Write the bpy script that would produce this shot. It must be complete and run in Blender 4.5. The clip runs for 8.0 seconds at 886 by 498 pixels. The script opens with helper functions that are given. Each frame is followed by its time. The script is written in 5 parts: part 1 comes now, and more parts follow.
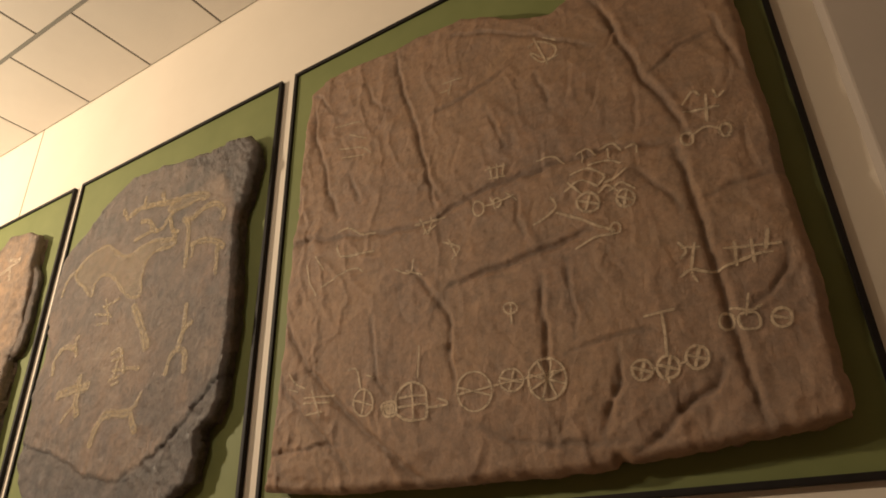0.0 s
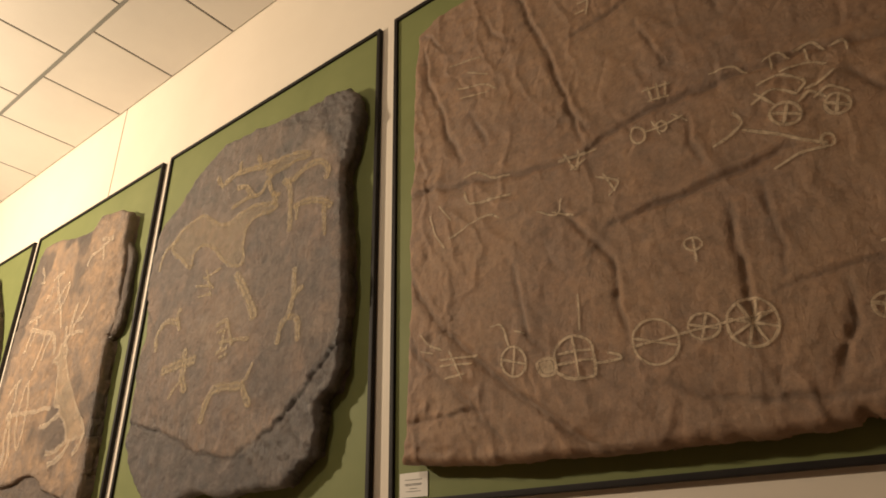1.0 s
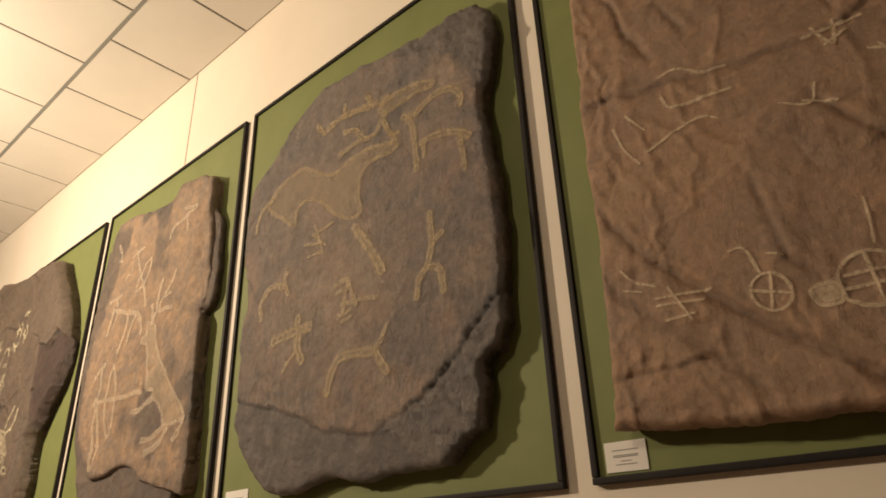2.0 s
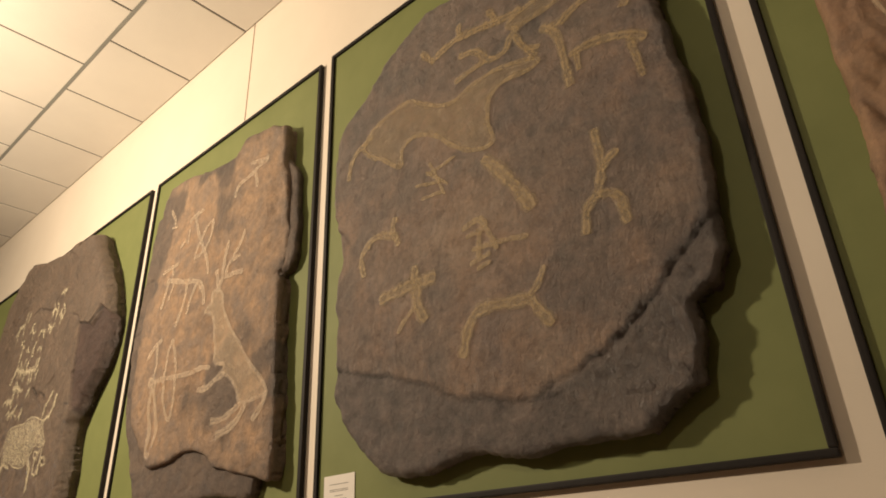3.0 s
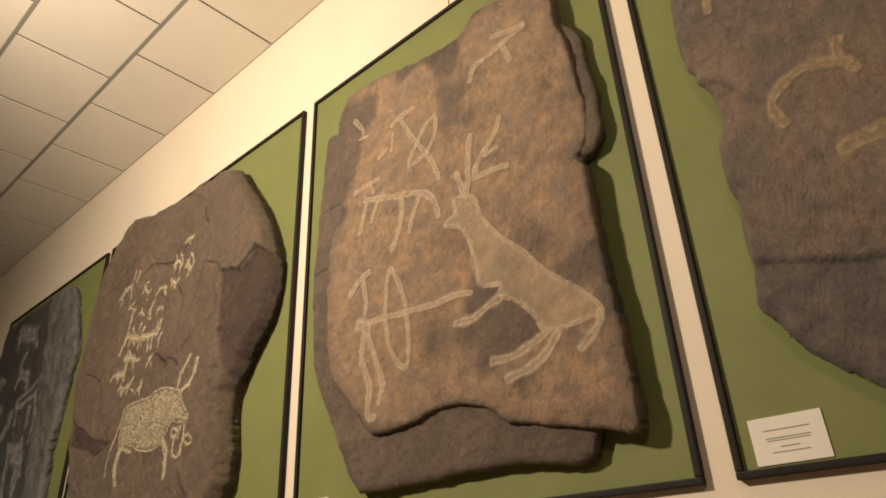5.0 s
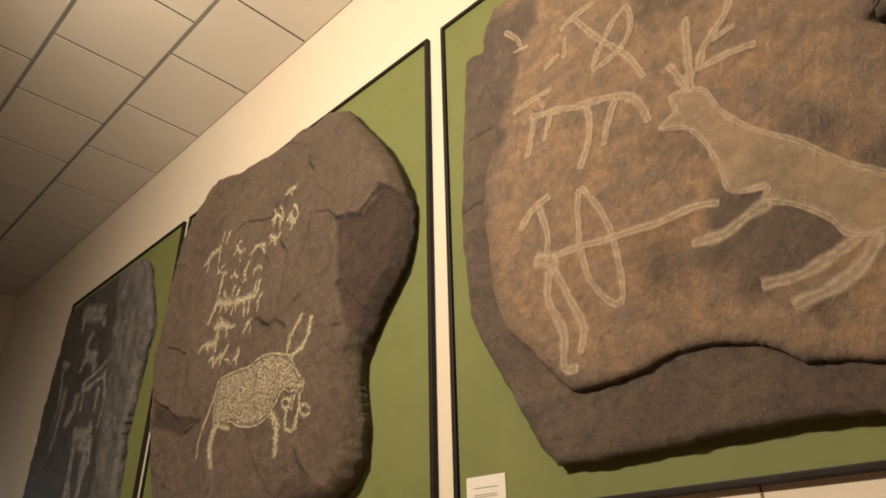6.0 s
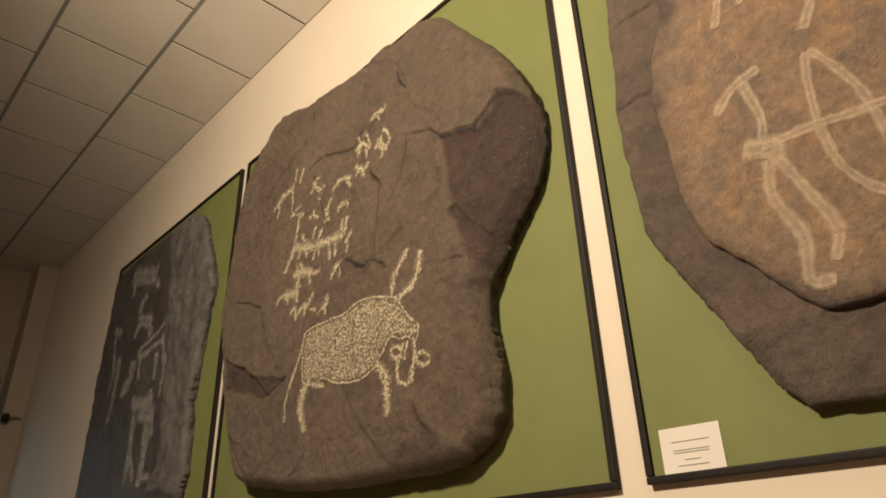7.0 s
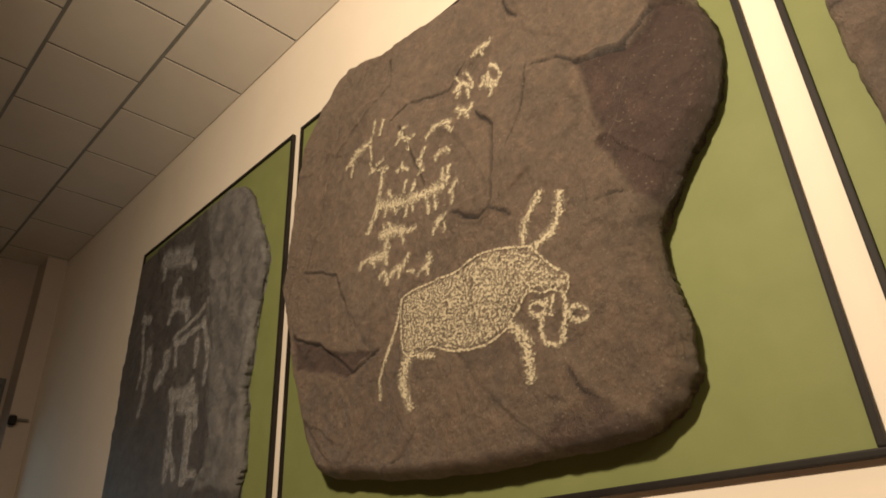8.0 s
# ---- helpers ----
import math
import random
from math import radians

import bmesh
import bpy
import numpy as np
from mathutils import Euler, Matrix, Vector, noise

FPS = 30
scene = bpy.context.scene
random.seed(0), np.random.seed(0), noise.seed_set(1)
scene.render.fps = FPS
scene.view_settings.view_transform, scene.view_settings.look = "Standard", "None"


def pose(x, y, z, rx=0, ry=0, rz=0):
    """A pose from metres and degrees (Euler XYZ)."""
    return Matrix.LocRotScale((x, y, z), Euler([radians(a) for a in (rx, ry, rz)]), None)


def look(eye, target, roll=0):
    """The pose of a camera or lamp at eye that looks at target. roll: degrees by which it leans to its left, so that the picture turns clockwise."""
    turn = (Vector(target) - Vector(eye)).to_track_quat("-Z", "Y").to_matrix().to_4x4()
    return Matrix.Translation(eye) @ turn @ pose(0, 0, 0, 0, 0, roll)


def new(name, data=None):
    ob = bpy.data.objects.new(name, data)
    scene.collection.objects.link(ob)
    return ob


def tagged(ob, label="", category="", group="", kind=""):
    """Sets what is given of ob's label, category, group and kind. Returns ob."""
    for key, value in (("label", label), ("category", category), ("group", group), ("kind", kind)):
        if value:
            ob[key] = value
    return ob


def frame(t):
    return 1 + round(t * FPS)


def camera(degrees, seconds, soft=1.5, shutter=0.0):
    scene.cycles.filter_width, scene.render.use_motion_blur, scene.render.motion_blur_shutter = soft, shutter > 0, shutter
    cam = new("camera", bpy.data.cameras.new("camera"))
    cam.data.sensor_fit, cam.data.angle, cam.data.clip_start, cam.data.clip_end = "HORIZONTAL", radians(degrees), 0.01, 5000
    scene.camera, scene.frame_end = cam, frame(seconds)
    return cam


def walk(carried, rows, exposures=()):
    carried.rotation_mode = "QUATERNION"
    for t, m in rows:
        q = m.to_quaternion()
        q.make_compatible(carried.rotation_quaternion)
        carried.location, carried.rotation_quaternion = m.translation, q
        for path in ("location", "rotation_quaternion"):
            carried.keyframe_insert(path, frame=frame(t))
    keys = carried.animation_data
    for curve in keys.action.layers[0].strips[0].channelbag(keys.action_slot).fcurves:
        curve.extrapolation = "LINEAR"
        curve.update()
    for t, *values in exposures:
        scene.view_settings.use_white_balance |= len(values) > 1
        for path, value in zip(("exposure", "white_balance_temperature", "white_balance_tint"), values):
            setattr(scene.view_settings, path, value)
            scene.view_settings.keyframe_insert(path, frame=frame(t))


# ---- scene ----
cam = camera(67.28, 8.0, 1.75)
PATH = [  # seconds, eye, target, roll
    (0, (3.735, -1.66, 0.567), (2.792, -0.137, 1.455), -1.6),
    (0.5, (3.589, -1.651, 0.576), (2.558, -0.15, 1.403), -2.4),
    (1, (3.36, -1.578, 0.563), (2.274, -0.136, 1.424), -1.4),
    (1.5, (3.113, -1.684, 0.581), (2.008, -0.219, 1.378), -3.1),
    (2, (2.788, -1.502, 0.582), (1.613, -0.118, 1.422), -2.4),
    (3.3, (1.963, -1.463, 0.557), (0.783, -0.098, 1.422), -2.3),
    (3.5, (1.805, -1.467, 0.539), (0.622, -0.12, 1.427), -1.9),
    (4, (1.463, -1.431, 0.556), (0.281, -0.107, 1.477), -1.7),
    (4.5, (1.136, -1.517, 0.546), (0.004, -0.151, 1.47), -2.9),
    (4.7, (1.024, -1.565, 0.557), (-0.117, -0.188, 1.452), -3.2),
    (5.8, (0.309, -1.439, 0.552), (-0.929, -0.166, 1.472), -1.3),
    (6, (0.15, -1.489, 0.53), (-1.062, -0.201, 1.463), -1.5),
    (6.3, (0.01, -1.552, 0.551), (-1.233, -0.254, 1.428), -2.4),
    (6.5, (-0.12, -1.461, 0.547), (-1.38, -0.187, 1.435), -3.3),
    (7, (-0.408, -1.424, 0.563), (-1.689, -0.161, 1.437), -2.1),
    (7.5, (-0.723, -1.463, 0.578), (-1.998, -0.199, 1.46), -3.2),
    (8, (-0.984, -1.467, 0.549), (-2.226, -0.186, 1.452), -2.9),
]
walk(cam, [(t, look(eye, target, roll)) for t, eye, target, roll in PATH],
     [(0.0, 0.64), (2.0, 0.34), (3.5, 0.16), (4.5, 0.06), (6.5, -0.04), (8.0, 0.20)])

# ---- light ----
scene.world = bpy.data.worlds.new("world")
scene.world.use_nodes = True
scene.world.node_tree.nodes["Background"].inputs[0].default_value = (0.55, 0.85, 1.0, 1)
scene.world.node_tree.nodes["Background"].inputs[1].default_value = 1.6
CEILING = 3.296


def bulb(place, radius, watts, colour, aim=None):
    """A warm lamp; with an aim it is a wide spot that dims the sides, without a reflector."""
    lamp = bpy.data.lights.new("bulb_light", "SPOT" if aim else "POINT")
    lamp.shadow_soft_size, lamp.energy, lamp.color = radius, watts, colour
    ob = new("bulb_light", lamp)
    ob.location = place
    if aim:
        lamp.spot_size, lamp.spot_blend = radians(172), 0.6
        ob.rotation_euler = (Vector(aim) - Vector(place)).to_track_quat("-Z", "Y").to_euler()
    return ob


WARM = (1.0, 0.795, 0.565)
# Out of view: the main lamp, then a weak fill added for the east end.
LAMPS = [((-1.45, -2.4, 2.3), 325, (-1.15, 0.0, 1.75)), ((1.4, -2.5, 2.3), 35, None)]
for place, watts, aim in LAMPS:
    bulb(place, 0.10, watts, WARM, aim)

# ---- materials ----
def mat(name, rough=0.8, metal=0.0):
    m = bpy.data.materials.new(name)
    m.use_nodes = True
    b = m.node_tree.nodes["Principled BSDF"]
    b.inputs["Roughness"].default_value, b.inputs["Metallic"].default_value = rough, metal
    return m, m.node_tree, b


def node(tree, kind, **values):
    n = tree.nodes.new(kind)
    for key, value in values.items():
        n.inputs[key.replace("_", " ")].default_value = value
    return n


def noise_of(tree, scale, detail=6.0, rough=0.6, stretch=None):
    co = tree.nodes.new("ShaderNodeTexCoord")
    n = node(tree, "ShaderNodeTexNoise", Scale=scale, Detail=detail, Roughness=rough)
    if stretch:
        mp = tree.nodes.new("ShaderNodeMapping")
        mp.inputs["Scale"].default_value = stretch
        tree.links.new(co.outputs["Object"], mp.inputs[0])
        tree.links.new(mp.outputs[0], n.inputs["Vector"])
    else:
        tree.links.new(co.outputs["Object"], n.inputs["Vector"])
    return n.outputs["Fac"]


def ramp(tree, fac, stops):
    r = tree.nodes.new("ShaderNodeValToRGB")
    e = r.color_ramp.elements
    while len(e) < len(stops):
        e.new(0.5)
    for k, (p, c) in enumerate(stops):
        e[k].position, e[k].color = p, (*c, 1) if len(c) == 3 else c
    tree.links.new(fac, r.inputs[0])
    return r.outputs[0]


def mix(tree, fac, a, b, how="MIX"):
    m = tree.nodes.new("ShaderNodeMix")
    m.data_type, m.blend_type = "RGBA", how
    for sock, val in ((m.inputs[0], fac), (m.inputs[6], a), (m.inputs[7], b)):
        if isinstance(val, (int, float)):
            sock.default_value = val
        elif isinstance(val, tuple):
            sock.default_value = (*val, 1)
        else:
            tree.links.new(val, sock)
    return m.outputs[2]


def attr(tree, name):
    a = tree.nodes.new("ShaderNodeAttribute")
    a.attribute_name = name
    return a.outputs["Fac"]


def math_of(tree, op, a, b=0.0, clamp=False):
    m = tree.nodes.new("ShaderNodeMath")
    m.operation, m.use_clamp = op, clamp
    for sock, val in ((m.inputs[0], a), (m.inputs[1], b)):
        if isinstance(val, (int, float)):
            sock.default_value = val
        else:
            tree.links.new(val, sock)
    return m.outputs[0]


def relief(tree, bsdf, height, strength, distance):
    b = node(tree, "ShaderNodeBump", Strength=strength, Distance=distance)
    tree.links.new(height, b.inputs["Height"])
    tree.links.new(b.outputs[0], bsdf.inputs["Normal"])


def wash(name, colour, cover=0.6, grain=40.0, hollow=0.35, least=0.35):
    """Thin translucent paint, a little denser along its soft outline, rubbed off in places."""
    m, t, b = mat(name, 0.5)
    b.inputs["Base Color"].default_value = (*colour, 1)
    edge = attr(t, "edge")
    rise = ramp(t, edge, ((0.0, (0, 0, 0)), (0.5, (1, 1, 1)), (0.6, (1, 1, 1)), (0.95, (1 - hollow,) * 3)))
    rub = ramp(t, noise_of(t, grain, 7, 0.75), ((0.34, (least,) * 3), (0.60, (1, 1, 1))))
    a = math_of(t, "MULTIPLY", math_of(t, "MULTIPLY", rise, rub), cover)
    relief(t, b, noise_of(t, 55, 8, 0.75, stretch=(1.0, 1.0, 0.6)), 0.6, 0.010)
    clear = t.nodes.new("ShaderNodeBsdfTransparent")
    mx = t.nodes.new("ShaderNodeMixShader")
    t.links.new(a, mx.inputs[0])
    t.links.new(clear.outputs[0], mx.inputs[1])
    t.links.new(b.outputs[0], mx.inputs[2])
    t.links.new(mx.outputs[0], t.nodes["Material Output"].inputs[0])
    return m


def plain(name, low, high, rough=0.8, scale=3.0, bump=0.15, fine=150.0, metal=0.0, stretch=None):
    m, t, b = mat(name, rough, metal)
    t.links.new(ramp(t, noise_of(t, scale, stretch=stretch), ((0.3, low), (0.7, high))), b.inputs["Base Color"])
    if bump:
        relief(t, b, noise_of(t, fine, 3.0), bump, 0.002)
    return m


def stone(name, base, dark, warm, second=None, second_dark=None, fleck=None, gloss=0.58, bump=0.95, soft=0.75):
    """Painted cast stone: two mottled tones, warm staining, an optional second layer, dark patches and painted crack
    shade, and fine grit.
    """
    m, t, b = mat(name, gloss)
    big = ramp(t, noise_of(t, 3.2, 5, 0.55), ((0.36, (0, 0, 0)), (0.66, (1, 1, 1))))
    mid = ramp(t, noise_of(t, 11, 8, 0.65), ((0.38, (0, 0, 0)), (0.68, (1, 1, 1))))
    fine = noise_of(t, 60, 8, 0.75)
    col = mix(t, big, base, dark)
    col = mix(t, math_of(t, "MULTIPLY", mid, 0.6), col, warm)
    if second:
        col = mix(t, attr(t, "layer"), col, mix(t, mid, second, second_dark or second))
    # dark patches, and the shade of cracks and creases painted as colour
    col = mix(t, attr(t, "stain_shade"), col, (0.035, 0.029, 0.027))
    grit = ramp(t, fine, ((0.3, (0.80, 0.80, 0.80)), (0.66, (1.1, 1.08, 1.06))))
    col = mix(t, 1.0, col, grit, "MULTIPLY")
    cloud = ramp(t, noise_of(t, 24, 10, 0.8), ((0.36, (0.58, 0.58, 0.60)), (0.5, (0.96, 0.96, 0.96)), (0.64, (1.32, 1.28, 1.22))))
    col = mix(t, soft, col, mix(t, 1.0, col, cloud, "MULTIPLY"))
    if fleck:
        spots = ramp(t, noise_of(t, 140, 2, 0.5), ((0.66, (0, 0, 0)), (0.72, (1, 1, 1))))
        col = mix(t, math_of(t, "MULTIPLY", spots, 0.35), col, fleck)
    t.links.new(col, b.inputs["Base Color"])
    relief(t, b, math_of(t, "ADD", noise_of(t, 55, 8, 0.78, stretch=(1.0, 1.0, 0.55)), math_of(t, "MULTIPLY", mid, 0.4)), bump, 0.014)
    return m


def pigment(name, colour, cover=0.8, rough=0.8, grain=90.0, bite=0.5, sharp=4.5):
    """Worn paint that thins out to bare stone along ragged edges."""
    m, t, b = mat(name, rough)
    b.inputs["Base Color"].default_value = (*colour, 1)
    worn = noise_of(t, grain, 6, 0.7)
    a = math_of(t, "MULTIPLY", attr(t, "edge"), 1.25)
    a = math_of(t, "ADD", a, math_of(t, "MULTIPLY", math_of(t, "SUBTRACT", worn, bite), sharp))
    a = math_of(t, "MULTIPLY", math_of(t, "MINIMUM", math_of(t, "MAXIMUM", a, 0.0), 1.0), cover)
    clear = t.nodes.new("ShaderNodeBsdfTransparent")
    mx = t.nodes.new("ShaderNodeMixShader")
    t.links.new(a, mx.inputs[0])
    t.links.new(clear.outputs[0], mx.inputs[1])
    t.links.new(b.outputs[0], mx.inputs[2])
    t.links.new(mx.outputs[0], t.nodes["Material Output"].inputs[0])
    return m


# For the unseen south and east walls, toned dark to cut bounced light.
FAR = plain("low_bounce_buff", (0.34, 0.28, 0.22), (0.40, 0.33, 0.26), 0.7, 1.5, 0.1, 220)
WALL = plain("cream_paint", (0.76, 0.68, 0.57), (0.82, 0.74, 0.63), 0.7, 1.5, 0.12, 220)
# Cream too, but with the dimness of the end wall and piers in its colour.
SHADED_CREAM = plain("shaded_cream_paint", (0.44, 0.38, 0.33), (0.50, 0.43, 0.37), 0.75, 2.0, 0.12, 220)
TILE = plain("mineral_tile", (0.66, 0.62, 0.56), (0.72, 0.68, 0.61), 0.95, 2.0, 0.5, 120)
GRID = plain("grey_runner", (0.22, 0.22, 0.20), (0.28, 0.28, 0.255), 0.5, 4, 0)
GAP = plain("dark_tile_joint", (0.09, 0.08, 0.07), (0.13, 0.115, 0.10), 0.8, 4, 0)
FLOOR = plain("worn_linoleum", (0.13, 0.09, 0.06), (0.18, 0.12, 0.085), 0.35, 2.5, 0.1, 80)
GREEN = plain("green_board", (0.175, 0.20, 0.072), (0.205, 0.23, 0.086), 0.62, 5.0, 0.10, 260)
BLACK = plain("black_lacquer", (0.010, 0.008, 0.007), (0.018, 0.014, 0.012), 0.6, 12, 0.1, 60)
GREEN.node_tree.nodes["Principled BSDF"].inputs["Specular IOR Level"].default_value = 0.3
BLACK.node_tree.nodes["Principled BSDF"].inputs["Specular IOR Level"].default_value = 0.25
PAPER = plain("card_paper", (0.78, 0.75, 0.70), (0.84, 0.81, 0.76), 0.8, 9, 0.05)
JOINT = plain("brown_joint", (0.20, 0.11, 0.06), (0.28, 0.16, 0.09), 0.7, 9, 0)
INK = plain("grey_ink", (0.10, 0.09, 0.09), (0.16, 0.15, 0.14), 0.8, 30, 0)
LEATHER = stone("brown_hide_cast", (0.325, 0.207, 0.126), (0.255, 0.167, 0.115), (0.375, 0.217, 0.125), bump=0.5, soft=0.5, gloss=0.55)
SLATE = stone("grey_violet_stone", (0.34, 0.268, 0.218), (0.215, 0.175, 0.163), (0.335, 0.215, 0.145), (0.140, 0.125, 0.120), (0.22, 0.186, 0.170), gloss=0.42)
OCHRE = stone("ochre_stone", (0.195, 0.158, 0.134), (0.131, 0.110, 0.101), (0.222, 0.165, 0.126), (0.50, 0.335, 0.215), (0.28, 0.225, 0.19), bump=1.1, gloss=0.48, soft=0.65)
UMBER = stone("brown_stone", (0.180, 0.140, 0.110), (0.138, 0.106, 0.084), (0.205, 0.146, 0.108), (0.098, 0.064, 0.055), (0.070, 0.049, 0.044), soft=0.75, gloss=0.5, bump=1.1, fleck=(0.55, 0.47, 0.36))
CHAR = stone("charcoal_stone", (0.085, 0.08, 0.08), (0.055, 0.052, 0.052), (0.115, 0.105, 0.10), (0.19, 0.185, 0.185), (0.10, 0.097, 0.097))

# ---- building blocks ----
def mesh_object(name, bm, material, parent=None, label="", smooth=False):
    me = bpy.data.meshes.new(name)
    bm.to_mesh(me)
    bm.free()
    me.materials.append(material)
    if smooth:
        me.polygons.foreach_set("use_smooth", [True] * len(me.polygons))
    ob = new(name, me)
    ob.parent = parent
    if label:
        tagged(ob, label)
    return ob


def part(name, bm, material, parent, label=""):
    return mesh_object(name, bm, material, parent, label)


def box(bm, x0, x1, y0, y1, z0, z1, bevel=0.0):
    made = bmesh.ops.create_cube(bm, size=1)
    vs = made["verts"]
    bmesh.ops.scale(bm, vec=(x1 - x0, y1 - y0, z1 - z0), verts=vs)
    bmesh.ops.translate(bm, vec=((x0 + x1) / 2, (y0 + y1) / 2, (z0 + z1) / 2), verts=vs)
    if bevel:
        es = list({e for v in vs for e in v.link_edges})
        bmesh.ops.bevel(bm, geom=es, offset=bevel, segments=2, affect="EDGES", profile=0.7)


def block(name, dims, material, bevel=0.0, parent=None, label=""):
    bm = bmesh.new()
    box(bm, *dims, bevel=bevel)
    return mesh_object(name, bm, material, parent, label)


def structure(ob, label, category):
    return tagged(ob, label, category, kind="structure")


# ---- the room ----
EAST, WEST, SOUTH = 4.9, -7.35, -7.0
SEAM = -0.375
structure(block("floor", (WEST - 0.2, EAST + 0.2, SOUTH - 0.2, 0.2, -0.1, 0), FLOOR), "worn brown linoleum floor of a museum hall", "floor")
w = structure(block("wall_north", (WEST - 0.2, SEAM - 0.003, 0.0, 0.2, 0, CEILING + 0.1), WALL), "cream painted wall with hung display panels", "wall")
block("wall_board", (SEAM + 0.003, EAST + 0.2, 0.0, 0.2, 0, CEILING + 0.1), WALL, parent=w)
block("joint_strip", (SEAM - 0.003, SEAM + 0.003, -0.0015, 0.2, 0, CEILING + 0.1), JOINT, parent=w)
structure(block("wall_south", (WEST - 0.2, EAST + 0.2, SOUTH - 0.2, SOUTH, 0, CEILING + 0.1), FAR), "unseen buff wall, toned down to limit bounced light", "wall")
structure(block("wall_east", (EAST, EAST + 0.2, SOUTH, 0, 0, CEILING + 0.1), FAR), "unseen buff wall, toned down to limit bounced light", "wall")
structure(block("pier_east", (3.90, 4.55, -0.17, 0, 0, CEILING), SHADED_CREAM, 0.006), "cream plastered pier beside the last panel, shade in its colour", "pier")
structure(block("pier_west", (WEST, -7.08, -0.165, 0, 0, CEILING), SHADED_CREAM, 0.006), "cream plastered pier in the far corner, shade in its colour", "pier")

# west wall with its door opening
DOOR_Y0, DOOR_Y1, DOOR_TOP = -1.20, -0.19, 2.25
w = structure(block("wall_west", (WEST - 0.2, WEST, SOUTH, DOOR_Y0, 0, CEILING + 0.1), SHADED_CREAM), "cream painted end wall with a doorway, shade in its colour", "wall")
block("wall_piece", (WEST - 0.2, WEST, DOOR_Y1, 0, 0, CEILING + 0.1), SHADED_CREAM, parent=w)
block("wall_piece", (WEST - 0.2, WEST, DOOR_Y0, DOOR_Y1, DOOR_TOP, CEILING + 0.1), SHADED_CREAM, parent=w)

# ceiling: staggered mineral tiles hung on long runners
bm = bmesh.new()
edges = [0.0, -0.497] + [-0.497 - 0.515 * k for k in range(1, 14)]
for r, (y1, y0) in enumerate(zip(edges, edges[1:])):
    y0 = max(y0, SOUTH)
    for k in range(-15, 10):
        x0 = 0.6 * k + (0.44 if r % 2 else 0.14)
        x1 = x0 + 0.6
        x0, x1 = max(x0, WEST), min(x1, EAST)
        if x1 - x0 > 0.05 and y1 - y0 > 0.05:
            box(bm, x0 + 0.005, x1 - 0.005, y0 + 0.008, y1 - (0.008 if r else 0.004), CEILING, CEILING + 0.02)
bmesh.ops.bevel(bm, geom=[e for e in bm.edges if all(abs(v.co.z - CEILING) < 1e-5 for v in e.verts)], offset=0.003, segments=1, affect="EDGES")
structure(mesh_object("ceiling", bm, TILE), "suspended ceiling of off-white mineral tiles", "ceiling")
bm = bmesh.new()
box(bm, WEST - 0.2, EAST + 0.2, SOUTH - 0.2, 0.2, CEILING + 0.07, CEILING + 0.1)
for y in edges[1:]:
    box(bm, WEST, EAST, y - 0.009, y + 0.009, CEILING - 0.001, CEILING + 0.015)
structure(mesh_object("ceiling_grid", bm, GRID), "grey metal ceiling runners between tiles", "ceiling grid")

bm = bmesh.new()
for r, (y1, y0) in enumerate(zip(edges, edges[1:])):
    for k in range(-15, 10):
        x = 0.6 * k + (0.44 if r % 2 else 0.14)
        if WEST < x < EAST:
            box(bm, x - 0.006, x + 0.006, max(y0, SOUTH) + 0.009, y1 - 0.009, CEILING + 0.002, CEILING + 0.016)
structure(mesh_object("ceiling_joint", bm, GAP), "dark shadow joints between ceiling tiles", "ceiling joint")

# ---- display panels ----
FACE = -0.010     # front of the green boards
def board(x0, x1, z0, z1, label):
    """A green backing board in a black moulding."""
    top = tagged(new("display_board"), label, "display board", "framed boards along the wall")
    top.location = ((x0 + x1) / 2, 0, z0)
    dx, dz = -(x0 + x1) / 2, -z0
    def piece(name, a, b, c, d, e, f, m, bevel):
        return block(name, (a + dx, b + dx, c, d, e + dz, f + dz), m, bevel, top)
    wd = 0.017
    piece("backing", x0 + 0.01, x1 - 0.01, FACE, -0.001, z0 + 0.01, z1 - 0.01, GREEN, 0)
    piece("frame_rail", x0, x1, -0.021, -0.0005, z1 - wd, z1, BLACK, 0.004)
    piece("frame_rail", x0, x1, -0.021, -0.0005, z0, z0 + wd, BLACK, 0.004)
    piece("frame_stile", x0, x0 + wd, -0.0215, -0.0005, z0 + wd, z1 - wd, BLACK, 0.004)
    piece("frame_stile", x1 - wd, x1, -0.0215, -0.0005, z0 + wd, z1 - wd, BLACK, 0.004)
    return top


BOTTOM, TOP = 0.722, 2.62
board(1.962, 3.804, BOTTOM, TOP, "olive green board in black frame behind brown relief")
board(0.335, 1.883, BOTTOM, TOP, "olive green board in black frame behind grey slab")
board(-1.216, 0.263, BOTTOM, TOP, "olive green board in black frame behind ochre slab")
board(-3.332, -1.293, BOTTOM, TOP, "olive green board in black frame behind brown slab")
board(-5.177, -3.399, BOTTOM, TOP, "olive green board in black frame behind charcoal slab")


# ---- height fields for the slabs ----
def lattice(ix, iz, seed):
    n = (ix.astype(np.int64) * 374761393 + iz.astype(np.int64) * 668265263 + seed * 1442695041) & 0x7FFFFFFF
    n = ((n ^ (n >> 13)) * 1274126177) & 0x7FFFFFFF
    return ((n ^ (n >> 16)) & 0xFFFF) / 32767.5 - 1.0


